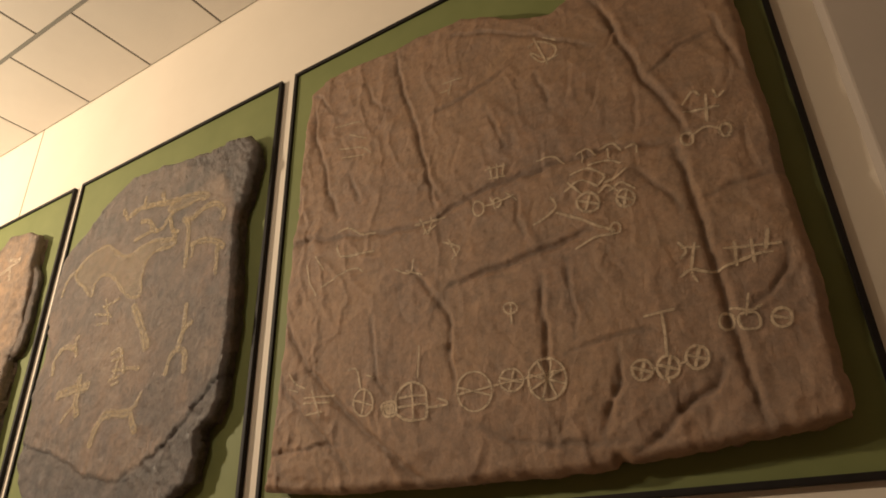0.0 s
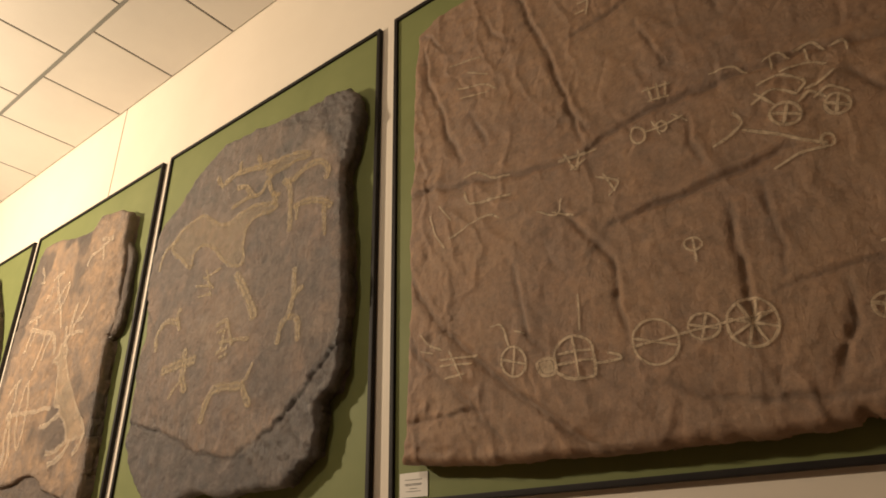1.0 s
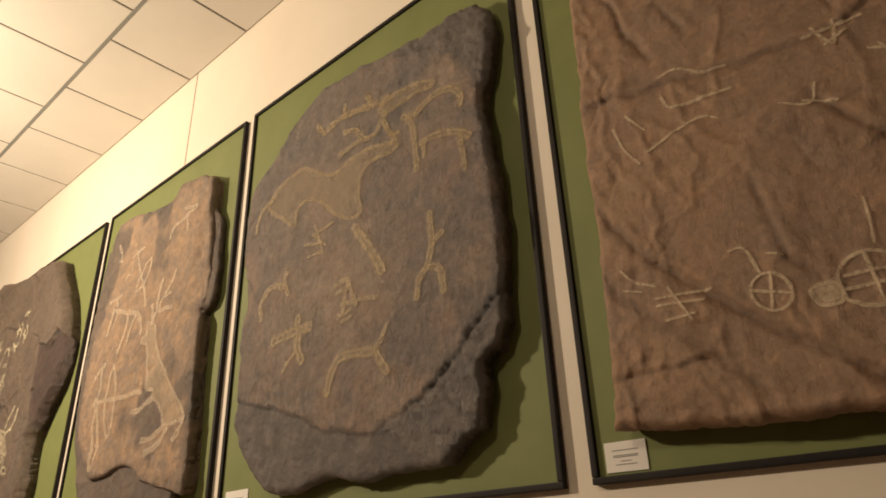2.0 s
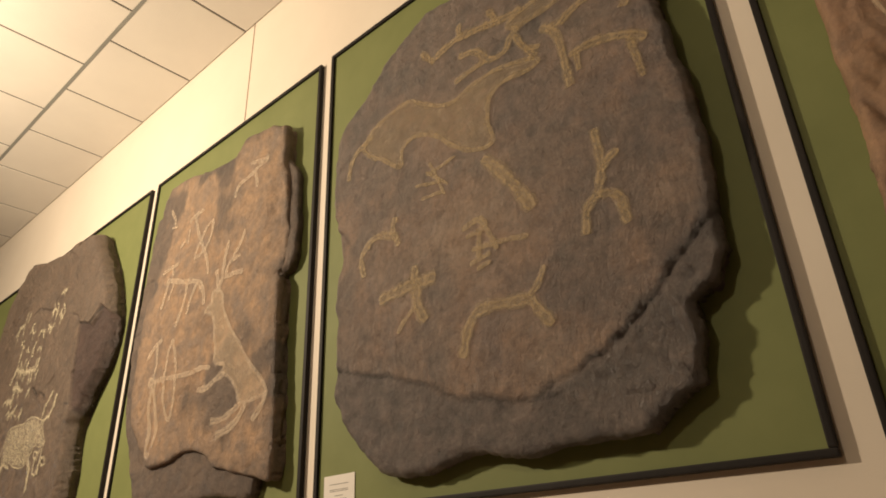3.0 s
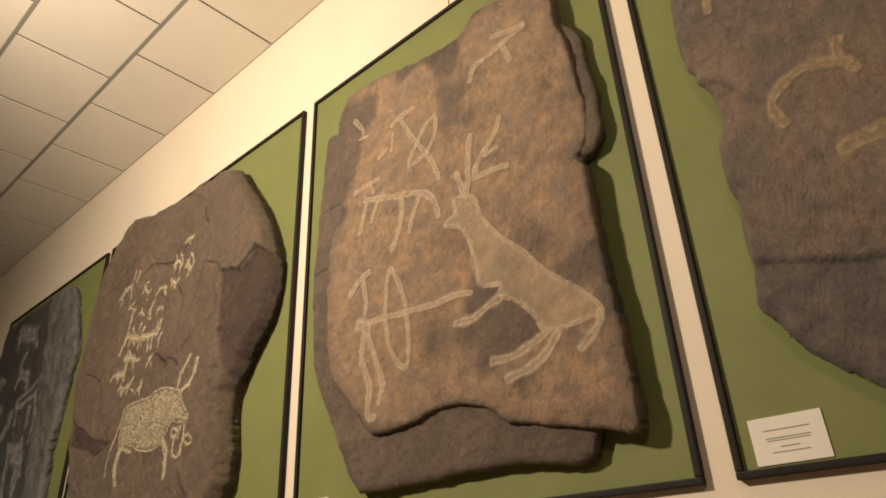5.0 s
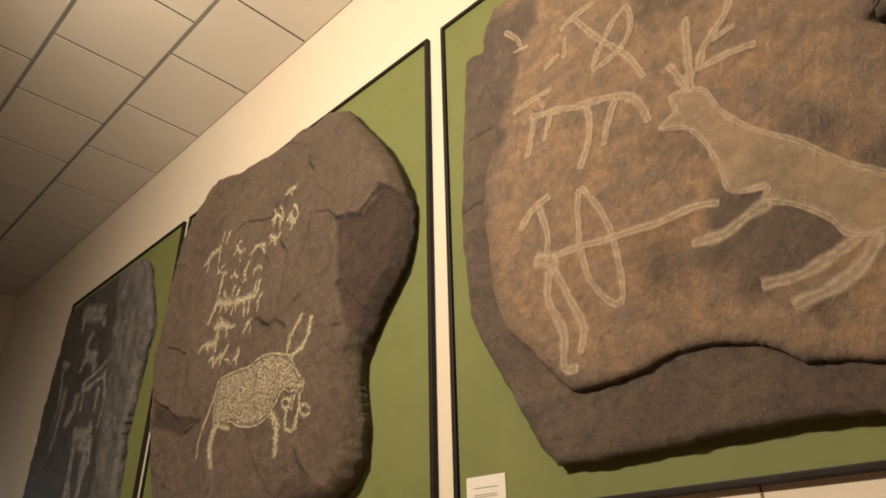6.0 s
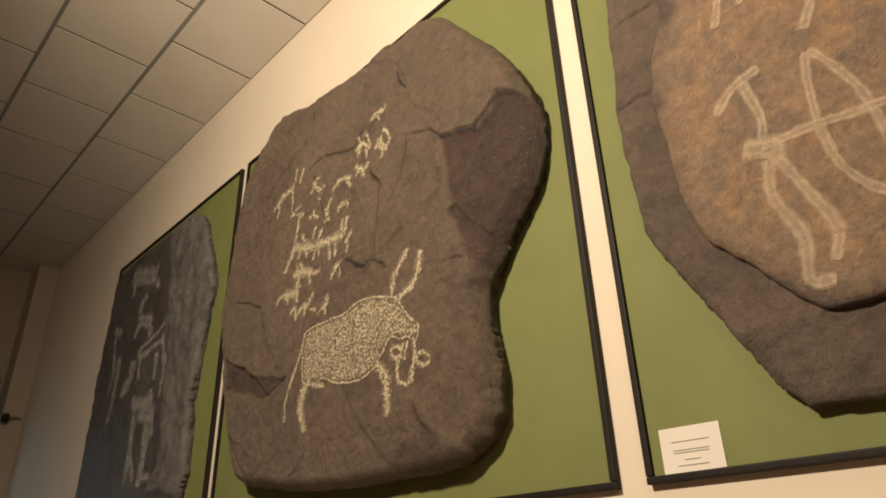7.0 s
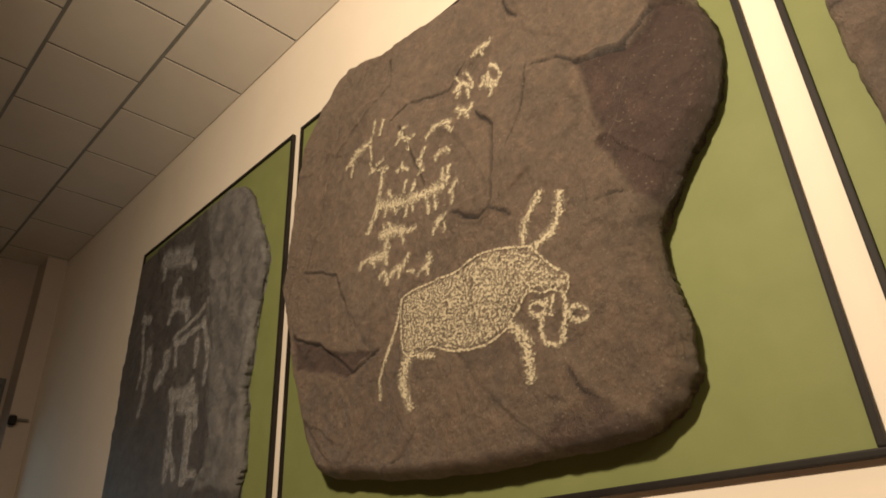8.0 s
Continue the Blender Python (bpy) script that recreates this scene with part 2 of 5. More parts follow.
def value_noise(x, z, seed):
    ix, iz = np.floor(x), np.floor(z)
    u, w = x - ix, z - iz
    u, w = u * u * u * (u * (u * 6 - 15) + 10), w * w * w * (w * (w * 6 - 15) + 10)
    a, b = lattice(ix, iz, seed), lattice(ix + 1, iz, seed)
    c, d = lattice(ix, iz + 1, seed), lattice(ix + 1, iz + 1, seed)
    return (a * (1 - u) + b * u) * (1 - w) + (c * (1 - u) + d * u) * w


def fbm(x, z, scale, seed, octaves=4, gain=0.5):
    total, amp = 0.0, 1.0
    for k in range(octaves):
        ang = 0.6 + k
        rx, rz = x * math.cos(ang) - z * math.sin(ang), x * math.sin(ang) + z * math.cos(ang)
        total = total + amp * value_noise(rx * scale + 17.3 * k, rz * scale - 9.1 * k, seed + k)
        scale, amp = scale * 2.05, amp * gain
    return total


def to_line(x, z, line, closed=False):
    """Distance to a polyline, and the side on which a point lies (positive to the left of its run)."""
    best, side = np.full(np.shape(x), 1e9), np.zeros(np.shape(x))
    pts = list(line) + ([line[0]] if closed else [])
    for (ax, az), (bx, bz) in zip(pts, pts[1:]):
        dx, dz = bx - ax, bz - az
        ll = dx * dx + dz * dz + 1e-12
        s = np.clip(((x - ax) * dx + (z - az) * dz) / ll, 0, 1)
        d = np.hypot(x - ax - s * dx, z - az - s * dz)
        near = d < best
        cr = dx * (z - az) - dz * (x - ax)
        side = np.where(near, np.sign(cr), side)
        best = np.where(near, d, best)
    return best, side


def inside(x, z, poly):
    hit = np.zeros(np.shape(x), bool)
    for (ax, az), (bx, bz) in zip(poly, poly[1:] + poly[:1]):
        if az != bz:
            hit ^= ((az > z) != (bz > z)) & (x < (bx - ax) * (z - az) / (bz - az) + ax)
    return hit


def depth_in(x, z, poly):
    d, _ = to_line(x, z, poly, True)
    return np.where(inside(x, z, poly), d, -d)


def ragged(poly, step, amount, seed, scale=14.0):
    """The outline with short steps and a broken edge."""
    out = []
    for (ax, az), (bx, bz) in zip(poly, poly[1:] + poly[:1]):
        n = max(1, int(math.hypot(bx - ax, bz - az) / step))
        for k in range(n):
            x, z = ax + (bx - ax) * k / n, az + (bz - az) * k / n
            j = np.array([x]), np.array([z])
            fx, fz = (float(fbm(*j, scale, seed + s)[0] + 0.6 * fbm(*j, 3.4 * scale, seed + s + 7, 2)[0]) for s in (0, 50))
            out.append((x + amount * fx, z + amount * fz))
    return out


def smooth_step(v):
    v = np.clip(v, 0, 1)
    return v * v * (3 - 2 * v)


def sheet(name, poly, step, height, material, parent, label="", skirt=None, extra=(), seed=3, lift=0.0, feather=0.01):
    """A fine net over an outline, raised by height(x, z, d). skirt: the depth from which its rough flanks rise."""
    px, pz = [p[0] for p in poly], [p[1] for p in poly]
    gx, gz = np.meshgrid(np.arange(min(px) - step, max(px) + 2 * step, step), np.arange(min(pz) - step, max(pz) + 2 * step, step))
    d = depth_in(gx, gz, poly)
    keep = d > -0.72 * step
    # rim points move onto the outline
    rim = keep & (d < 0.28 * step)
    rx, rz = gx[rim], gz[rim]
    best = np.full(rx.shape, 1e9)
    qx, qz = rx.copy(), rz.copy()
    for (ax, az), (bx, bz) in zip(poly, poly[1:] + poly[:1]):
        ex, ez = bx - ax, bz - az
        s = np.clip(((rx - ax) * ex + (rz - az) * ez) / (ex * ex + ez * ez + 1e-12), 0, 1)
        cx, cz = ax + s * ex, az + s * ez
        dd = np.hypot(rx - cx, rz - cz)
        near = dd < best
        qx, qz, best = np.where(near, cx, qx), np.where(near, cz, qz), np.where(near, dd, best)
    gx, gz, d = gx.copy(), gz.copy(), d.copy()
    gx[rim], gz[rim], d[rim] = qx, qz, 0.0
    ids = np.full(gx.shape, -1)
    ids[keep] = np.arange(keep.sum())
    x, z, d = gx[keep], gz[keep], d[keep]
    y = FACE - height(x, z, d) - lift
    a, b, c, e = ids[:-1, :-1], ids[:-1, 1:], ids[1:, 1:], ids[1:, :-1]
    ok = (a >= 0) & (b >= 0) & (c >= 0) & (e >= 0)
    faces = np.stack([a[ok], b[ok], c[ok], e[ok]], 1)
    verts = np.stack([x, y, z], 1)
    fields = {"edge": np.clip(d / feather, 0, 1)}
    for key, fn in extra:
        fields[key] = fn(x, z, d)
    if skirt is not None:
        ed = np.concatenate([faces[:, [k, (k + 1) % 4]] for k in range(4)])
        key = np.sort(ed, 1)
        _, first, count = np.unique(key[:, 0] * 10000000 + key[:, 1], return_index=True, return_counts=True)
        rim_edges = ed[first[count == 1]]
        ring = np.unique(rim_edges)
        place = {int(v): k for k, v in enumerate(ring)}
        rows, last = 5, ring
        allv, allf = [verts], [faces]
        base = len(verts)
        hx, hz, hy = verts[ring, 0], verts[ring, 2], verts[ring, 1]
        cx, cz = hx.mean(), hz.mean()
        nx, nz = hx - cx, hz - cz
        nl = np.hypot(nx, nz) + 1e-9
        e0 = np.array([place[int(v)] for v in rim_edges[:, 0]])
        e1 = np.array([place[int(v)] for v in rim_edges[:, 1]])
        for k in range(1, rows + 1):
            s = k / rows
            yy = hy + (skirt - hy) * s
            j = 0.009 * fbm(hx + yy * 9, hz + yy * 7, 23, seed + 9, 4) * min(1.0, 2 * s) - 0.016 * s
            allv.append(np.stack([hx + j * nx / nl, yy, hz + j * nz / nl], 1))
            now = base + np.arange(len(ring)) + (k - 1) * len(ring)
            allf.append(np.stack([last[e1], last[e0], now[e0], now[e1]], 1))
            last = now
        verts, faces = np.concatenate(allv), np.concatenate(allf)
        for key in fields:
            fields[key] = np.concatenate([fields[key]] + [fields[key][ring]] * rows)
    org = parent.location if parent else Vector((0, 0, 0))
    me = bpy.data.meshes.new(name)
    me.from_pydata([(float(p[0] - org.x), float(p[1] - org.y), float(p[2] - org.z)) for p in verts], [], [tuple(int(i) for i in q) for q in faces])
    for key, vals in fields.items():
        me.attributes.new(key, "FLOAT", "POINT").data.foreach_set("value", np.asarray(vals, np.float32))
    me.polygons.foreach_set("use_smooth", [True] * len(me.polygons))
    me.materials.append(material)
    ob = new(name, me)
    ob.parent = parent
    if label:
        tagged(ob, label)
    return ob

# ---- the slabs ----
def edge_round(d, r, drop):
    s = 1 - np.clip(d / r, 0, 1)
    return 1 - drop * s * s


OUT1 = [(2.13, 2.389), (2.211, 2.419), (2.286, 2.433), (2.404, 2.424), (2.543, 2.41), (2.676, 2.414), (2.802, 2.4), (2.863, 2.405), (2.944, 2.367), (3.052, 2.3), (3.154, 2.249), (3.203, 2.236), (3.293, 2.28), (3.423, 2.3), (3.573, 2.275), (3.713, 2.27), (3.723, 2.1), (3.723, 1.968), (3.724, 1.77), (3.727, 1.602), (3.724, 1.42), (3.729, 1.265), (3.735, 1.151), (3.723, 0.998), (3.722, 0.902), (3.721, 0.862), (3.708, 0.838), (3.594, 0.818), (3.421, 0.804), (3.243, 0.796), (3.224, 0.808), (3.208, 0.787), (3.087, 0.785), (2.768, 0.787), (2.38, 0.798), (2.063, 0.824), (2.073, 0.906), (2.079, 1.04), (2.083, 1.184), (2.094, 1.337), (2.093, 1.506), (2.097, 1.688)]
OUT2 = [(1.814, 2.288), (1.826, 2.15), (1.803, 2.045), (1.769, 1.972), (1.762, 1.941), (1.769, 1.817), (1.789, 1.661), (1.799, 1.539), (1.804, 1.408), (1.798, 1.304), (1.789, 1.256), (1.791, 1.172), (1.759, 1.1), (1.698, 1.066), (1.703, 1.002), (1.69, 0.959), (1.681, 0.893), (1.548, 0.811), (1.448, 0.803), (1.341, 0.804), (1.221, 0.795), (1.092, 0.814), (1.022, 0.825), (0.943, 0.807), (0.878, 0.793), (0.784, 0.792), (0.687, 0.82), (0.612, 0.874), (0.543, 0.951), (0.479, 1.052), (0.476, 1.082), (0.488, 1.129), (0.489, 1.219), (0.497, 1.328), (0.486, 1.383), (0.489, 1.468), (0.514, 1.546), (0.51, 1.619), (0.483, 1.676), (0.458, 1.812), (0.471, 1.98), (0.481, 2.09), (0.477, 2.037), (0.521, 2.114), (0.634, 2.201), (0.746, 2.311), (0.944, 2.418), (1.124, 2.404), (1.323, 2.372), (1.504, 2.356), (1.67, 2.354), (1.763, 2.344)]
LOW2 = [(0.403, 1.164), (0.503, 1.154), (0.675, 1.105), (0.815, 1.066), (0.914, 1.022), (1.008, 0.977), (1.122, 0.95), (1.253, 0.924), (1.375, 0.969), (1.468, 1.004), (1.558, 1.061), (1.625, 1.113), (1.692, 1.18), (1.757, 1.238), (1.809, 1.274), (1.863, 1.153), (1.761, 0.685), (0.512, 0.772)]
CROWN2 = [(1.39, 2.313), (1.562, 2.249), (1.664, 2.161), (1.697, 2.08), (1.762, 1.972), (1.839, 1.929), (1.879, 2.112), (1.876, 2.337), (1.68, 2.425), (1.361, 2.444)]
SHADE2 = [(0.402, 2.036), (0.595, 2.031), (0.71, 2.081), (0.862, 2.084), (1.079, 1.974), (1.268, 2.013), (1.387, 2.017), (1.447, 2.148), (1.665, 2.173), (1.651, 2.391), (1.392, 2.452), (0.907, 2.511), (0.607, 2.272)]
BASE3 = [(-1.023, 2.325), (-1.069, 2.315), (-1.086, 2.083), (-1.104, 1.846), (-1.12, 1.671), (-1.112, 1.478), (-1.103, 1.3), (-1.024, 1.137), (-0.945, 0.99), (-0.882, 0.875), (-0.835, 0.821), (-0.713, 0.816), (-0.58, 0.816), (-0.446, 0.823), (-0.325, 0.826), (-0.217, 0.828), (-0.017, 0.8), (0.022, 0.809), (0.042, 0.86), (0.086, 1.025), (0.093, 1.514), (0.127, 1.638), (0.167, 1.644), (0.201, 1.712), (0.198, 1.845), (0.185, 1.943), (0.184, 2.069), (0.133, 2.146), (0.072, 2.238), (-0.614, 2.277), (-0.938, 2.293)]
TOP3 = [(-0.89, 2.439), (-0.79, 2.431), (-0.656, 2.418), (-0.511, 2.379), (-0.376, 2.358), (-0.28, 2.357), (-0.217, 2.419), (-0.098, 2.398), (0.015, 2.386), (0.104, 2.343), (0.114, 2.241), (0.118, 2.135), (0.142, 2.07), (0.149, 1.945), (0.161, 1.824), (0.159, 1.717), (0.141, 1.663), (0.108, 1.64), (0.136, 1.593), (0.14, 1.484), (0.143, 1.389), (0.148, 1.298), (0.156, 1.194), (0.16, 1.096), (0.163, 1.003), (0.167, 0.915), (0.166, 0.85), (0.136, 0.847), (0.056, 0.869), (-0.058, 0.894), (-0.14, 0.915), (-0.21, 0.929), (-0.238, 0.954), (-0.284, 0.985), (-0.369, 1.01), (-0.459, 1.018), (-0.539, 0.996), (-0.636, 0.985), (-0.755, 0.989), (-0.825, 1.063), (-0.882, 1.132), (-0.949, 1.207), (-0.977, 1.288), (-0.991, 1.472), (-1.003, 1.62), (-0.98, 1.738), (-0.928, 1.849), (-0.932, 1.958), (-0.96, 2.139), (-0.96, 2.319)]
OUT4 = [(-2.007, 2.492), (-1.846, 2.506), (-1.731, 2.464), (-1.577, 2.255), (-1.49, 2.14), (-1.444, 2.055), (-1.38, 1.907), (-1.356, 1.791), (-1.365, 1.685), (-1.396, 1.577), (-1.477, 1.475), (-1.559, 1.373), (-1.608, 1.305), (-1.608, 1.204), (-1.587, 1.091), (-1.581, 1.002), (-1.59, 0.94), (-1.638, 0.872), (-1.699, 0.835), (-1.741, 0.821), (-1.854, 0.816), (-2.056, 0.815), (-2.292, 0.817), (-2.568, 0.84), (-2.906, 0.888), (-2.985, 0.923), (-3.058, 1.048), (-3.142, 1.313), (-3.227, 1.559), (-3.271, 1.679), (-3.242, 1.894), (-3.218, 2.123), (-3.165, 2.352), (-3.027, 2.51), (-2.91, 2.594), (-2.818, 2.622), (-2.61, 2.567), (-2.374, 2.536), (-2.163, 2.508), (-2.006, 2.532)]
SIDE4 = [(-1.722, 1.882), (-1.648, 1.867), (-1.57, 1.843), (-1.514, 1.863), (-1.473, 1.935), (-1.278, 1.777), (-1.329, 1.467), (-1.552, 1.242), (-1.57, 1.325), (-1.617, 1.395), (-1.637, 1.455), (-1.708, 1.58), (-1.676, 1.608), (-1.698, 1.688), (-1.694, 1.764)]
PATCH4 = [(-3.135, 1.439), (-2.979, 1.373), (-2.87, 1.312), (-2.677, 1.261), (-2.612, 1.257), (-2.707, 1.239), (-2.784, 1.208), (-3.083, 1.301)]
CORNER4 = [(-1.891, 1.01), (-1.859, 0.954), (-1.816, 0.924), (-1.702, 0.832), (-1.673, 0.78), (-1.929, 0.82), (-1.994, 0.844), (-1.917, 0.898), (-1.845, 0.891)]
OUT5 = [(-3.818, 2.505), (-3.714, 2.396), (-3.633, 2.226), (-3.539, 2.046), (-3.516, 1.992), (-3.538, 1.868), (-3.568, 1.736), (-3.592, 1.58), (-3.594, 1.45), (-3.622, 1.33), (-3.588, 1.274), (-3.586, 1.131), (-3.575, 1.016), (-3.607, 0.943), (-3.62, 0.8), (-5.08, 0.8), (-5.1, 1.5), (-5.1, 2.52), (-4.6, 2.54), (-4.2, 2.54), (-4.019, 2.539), (-3.914, 2.536)]
RIGHT5 = [(-4.23, 2.655), (-4.12, 2.242), (-4.057, 1.923), (-3.964, 1.625), (-3.921, 1.394), (-3.876, 1.094), (-3.978, 0.975), (-3.24, 0.889), (-3.224, 1.476), (-3.414, 2.398)]

# creases and cracks: depth in mm, width in mm, run
CRACKS = {n: [] for n in range(1, 6)}
CRACKS[1].append((9, 9, [(3.336, 2.202), (3.389, 2.053), (3.437, 1.854), (3.461, 1.801), (3.514, 1.66), (3.529, 1.598)]))
CRACKS[1].append((10, 10, [(3.495, 1.572), (3.5, 1.503), (3.507, 1.424), (3.52, 1.314), (3.522, 1.222), (3.527, 1.12), (3.54, 1.035), (3.547, 0.956), (3.551, 0.869), (3.555, 0.839)]))
CRACKS[1].append((9, 8, [(2.788, 1.359), (2.848, 1.363), (2.943, 1.37), (3.053, 1.381), (3.158, 1.399), (3.241, 1.408)]))
CRACKS[1].append((7, 8, [(2.083, 1.694), (2.224, 1.676), (2.383, 1.644), (2.53, 1.612), (2.623, 1.599), (2.733, 1.591), (2.798, 1.626), (2.902, 1.642), (3.002, 1.652), (3.114, 1.65), (3.186, 1.649), (3.288, 1.639), (3.4, 1.623), (3.488, 1.597)]))
CRACKS[1].append((8, 8, [(2.571, 2.376), (2.585, 2.272), (2.623, 2.121), (2.66, 2.005), (2.694, 1.849), (2.715, 1.751), (2.757, 1.671)]))
CRACKS[1].append((9, 9, [(2.17, 2.284), (2.186, 2.151), (2.243, 1.971), (2.28, 1.834), (2.326, 1.736)]))
CRACKS[1].append((10, 10, [(2.082, 1.446), (2.136, 1.32), (2.209, 1.226), (2.29, 1.137), (2.365, 1.062), (2.458, 0.973), (2.543, 0.914), (2.622, 0.844), (2.696, 0.793)]))
CRACKS[1].append((7, 9, [(2.072, 1.251), (2.128, 1.144), (2.2, 1.059), (2.302, 0.975), (2.374, 0.9), (2.421, 0.832)]))
CRACKS[1].append((8, 8, [(2.484, 1.325), (2.494, 1.21), (2.513, 1.118), (2.561, 1.058)]))
CRACKS[1].append((8, 8, [(2.64, 1.461), (2.687, 1.381), (2.737, 1.322), (2.775, 1.26), (2.78, 1.122), (2.786, 1.039)]))
CRACKS[1].append((8, 8, [(3.072, 1.31), (3.067, 1.211), (3.069, 1.115), (3.072, 1.038), (3.076, 0.979)]))
CRACKS[1].append((8, 8, [(3.262, 1.062), (3.256, 0.978), (3.228, 0.928), (3.198, 0.865)]))
CRACKS[1].append((9, 9, [(3.5, 0.99), (3.458, 0.932), (3.388, 0.892), (3.33, 0.849), (3.273, 0.818)]))
CRACKS[1].append((5, 6, [(2.731, 2.011), (2.858, 2.027), (2.969, 2.059), (3.046, 2.089)]))
CRACKS[1].append((5, 6, [(2.824, 2.325), (2.939, 2.276), (3.045, 2.218), (3.144, 2.152), (3.253, 2.069), (3.321, 2.01)]))
CRACKS[1].append((6, 7, [(3.121, 2.009), (3.151, 1.915), (3.163, 1.854)]))
CRACKS[1].append((5, 6, [(3.467, 1.839), (3.519, 1.864), (3.564, 1.893), (3.636, 1.906)]))
CRACKS[1].append((6, 7, [(3.659, 1.946), (3.661, 1.882), (3.689, 1.807), (3.694, 1.728)]))
CRACKS[1].append((5, 7, [(3.54, 1.413), (3.609, 1.421), (3.675, 1.425), (3.729, 1.417)]))
CRACKS[1].append((6, 7, [(3.373, 1.55), (3.411, 1.5), (3.455, 1.45), (3.473, 1.394)]))
CRACKS[1].append((7, 7, [(3.686, 1.235), (3.665, 1.169), (3.631, 1.123), (3.581, 1.114)]))
CRACKS[1].append((7, 7, [(2.704, 1.777), (2.725, 1.693), (2.744, 1.602)]))
CRACKS[1].append((6, 7, [(3.015, 1.583), (3.027, 1.502), (3.04, 1.443)]))
CRACKS[1].append((5, 6, [(2.941, 1.953), (2.976, 1.848), (3.001, 1.773)]))
CRACKS[1].append((4, 6, [(3.121, 1.082), (3.215, 1.093), (3.289, 1.101), (3.346, 1.103)]))
CRACKS[1].append((6, 7, [(2.371, 1.899), (2.4, 1.828), (2.428, 1.76)]))
CRACKS[1].append((6, 7, [(2.437, 2.288), (2.467, 2.192), (2.547, 2.117)]))
CRACKS[1].append((5, 7, [(2.064, 0.933), (2.188, 0.937), (2.372, 0.942)]))
CRACKS[1].append((5, 8, [(3.25, 0.846), (3.096, 0.857), (2.942, 0.882), (2.861, 0.921)]))
CRACKS[1].append((6, 7, [(2.133, 1.909), (2.128, 1.812), (2.094, 1.726)]))
CRACKS[1].append((6, 6, [(2.17, 2.356), (2.22, 2.304), (2.269, 2.226)]))
CRACKS[1].append((5, 6, [(3.151, 1.34), (3.151, 1.273), (3.164, 1.173), (3.149, 1.114)]))
CRACKS[2].append((7, 5, [(0.503, 1.154), (0.675, 1.105), (0.815, 1.066), (0.914, 1.022), (1.008, 0.977), (1.122, 0.95), (1.253, 0.924), (1.327, 0.919)]))
CRACKS[2].append((7, 5.6, [(1.266, 0.924), (1.375, 0.969), (1.468, 1.004), (1.558, 1.061), (1.625, 1.113), (1.692, 1.18), (1.757, 1.238), (1.795, 1.266)]))
CRACKS[2].append((5, 4, [(0.463, 1.676), (0.525, 1.644), (0.572, 1.593)]))
CRACKS[3].append((6, 3.5, [(-1.113, 1.668), (-1.045, 1.671), (-0.989, 1.668)]))
CRACKS[3].append((5, 2.8, [(-1.089, 1.929), (-1.014, 1.942), (-0.94, 1.929)]))
CRACKS[4].append((14, 5.6, [(-2.108, 1.933), (-2.055, 1.845), (-2.063, 1.729), (-2.075, 1.612), (-2.09, 1.559), (-2.133, 1.542), (-2.237, 1.608)]))
CRACKS[4].append((8, 4, [(-2.085, 1.557), (-2.014, 1.502)]))
CRACKS[4].append((12, 4, [(-2.477, 2.087), (-2.426, 1.945), (-2.373, 1.799), (-2.345, 1.695)]))
CRACKS[4].append((8, 4, [(-2.543, 2.457), (-2.538, 2.33), (-2.651, 2.286), (-2.76, 2.235), (-2.873, 2.169), (-2.945, 2.051), (-3.011, 1.839), (-3.059, 1.692)]))
CRACKS[4].append((6, 3, [(-2.531, 2.145), (-2.418, 2.158), (-2.299, 2.118), (-2.228, 2.104), (-2.153, 2.17)]))
CRACKS[4].append((7, 3, [(-1.896, 2.006), (-1.938, 1.853), (-1.995, 1.757)]))
CRACKS[4].append((6, 3, [(-1.875, 1.991), (-1.783, 1.951), (-1.722, 1.882)]))
CRACKS[4].append((12, 4.2, [(-1.722, 1.882), (-1.648, 1.867), (-1.58, 1.839), (-1.521, 1.868), (-1.484, 1.923)]))
CRACKS[4].append((7, 3, [(-3.08, 1.699), (-2.849, 1.609), (-2.767, 1.399)]))
CRACKS[4].append((10, 4, [(-3.135, 1.439), (-2.942, 1.359), (-2.769, 1.215), (-2.612, 1.253)]))
CRACKS[4].append((6, 2.5, [(-1.743, 1.429), (-1.685, 1.419), (-1.639, 1.405)]))
CRACKS[4].append((5, 2.2, [(-3.047, 1.104), (-2.922, 1.042), (-2.823, 0.978)]))
CRACKS[4].append((5, 2.2, [(-2.437, 0.964), (-2.514, 0.904), (-2.619, 0.861)]))
CRACKS[4].append((8, 3.5, [(-1.891, 1.01), (-1.859, 0.954), (-1.816, 0.924)]))
CRACKS[4].append((9, 4.5, [(-1.958, 2.327), (-1.947, 2.265), (-1.905, 2.211)]))
CRACKS[5].append((8, 7, [(-4.23, 2.655), (-4.12, 2.242), (-4.057, 1.923), (-3.964, 1.625), (-3.921, 1.394), (-3.876, 1.094)]))
CRACKS[5].append((8, 6, [(-3.874, 1.086), (-3.967, 1.034), (-4.046, 0.983)]))
CRACKS[5].append((8, 5, [(-3.547, 1.728), (-3.64, 1.844), (-3.706, 1.926)]))


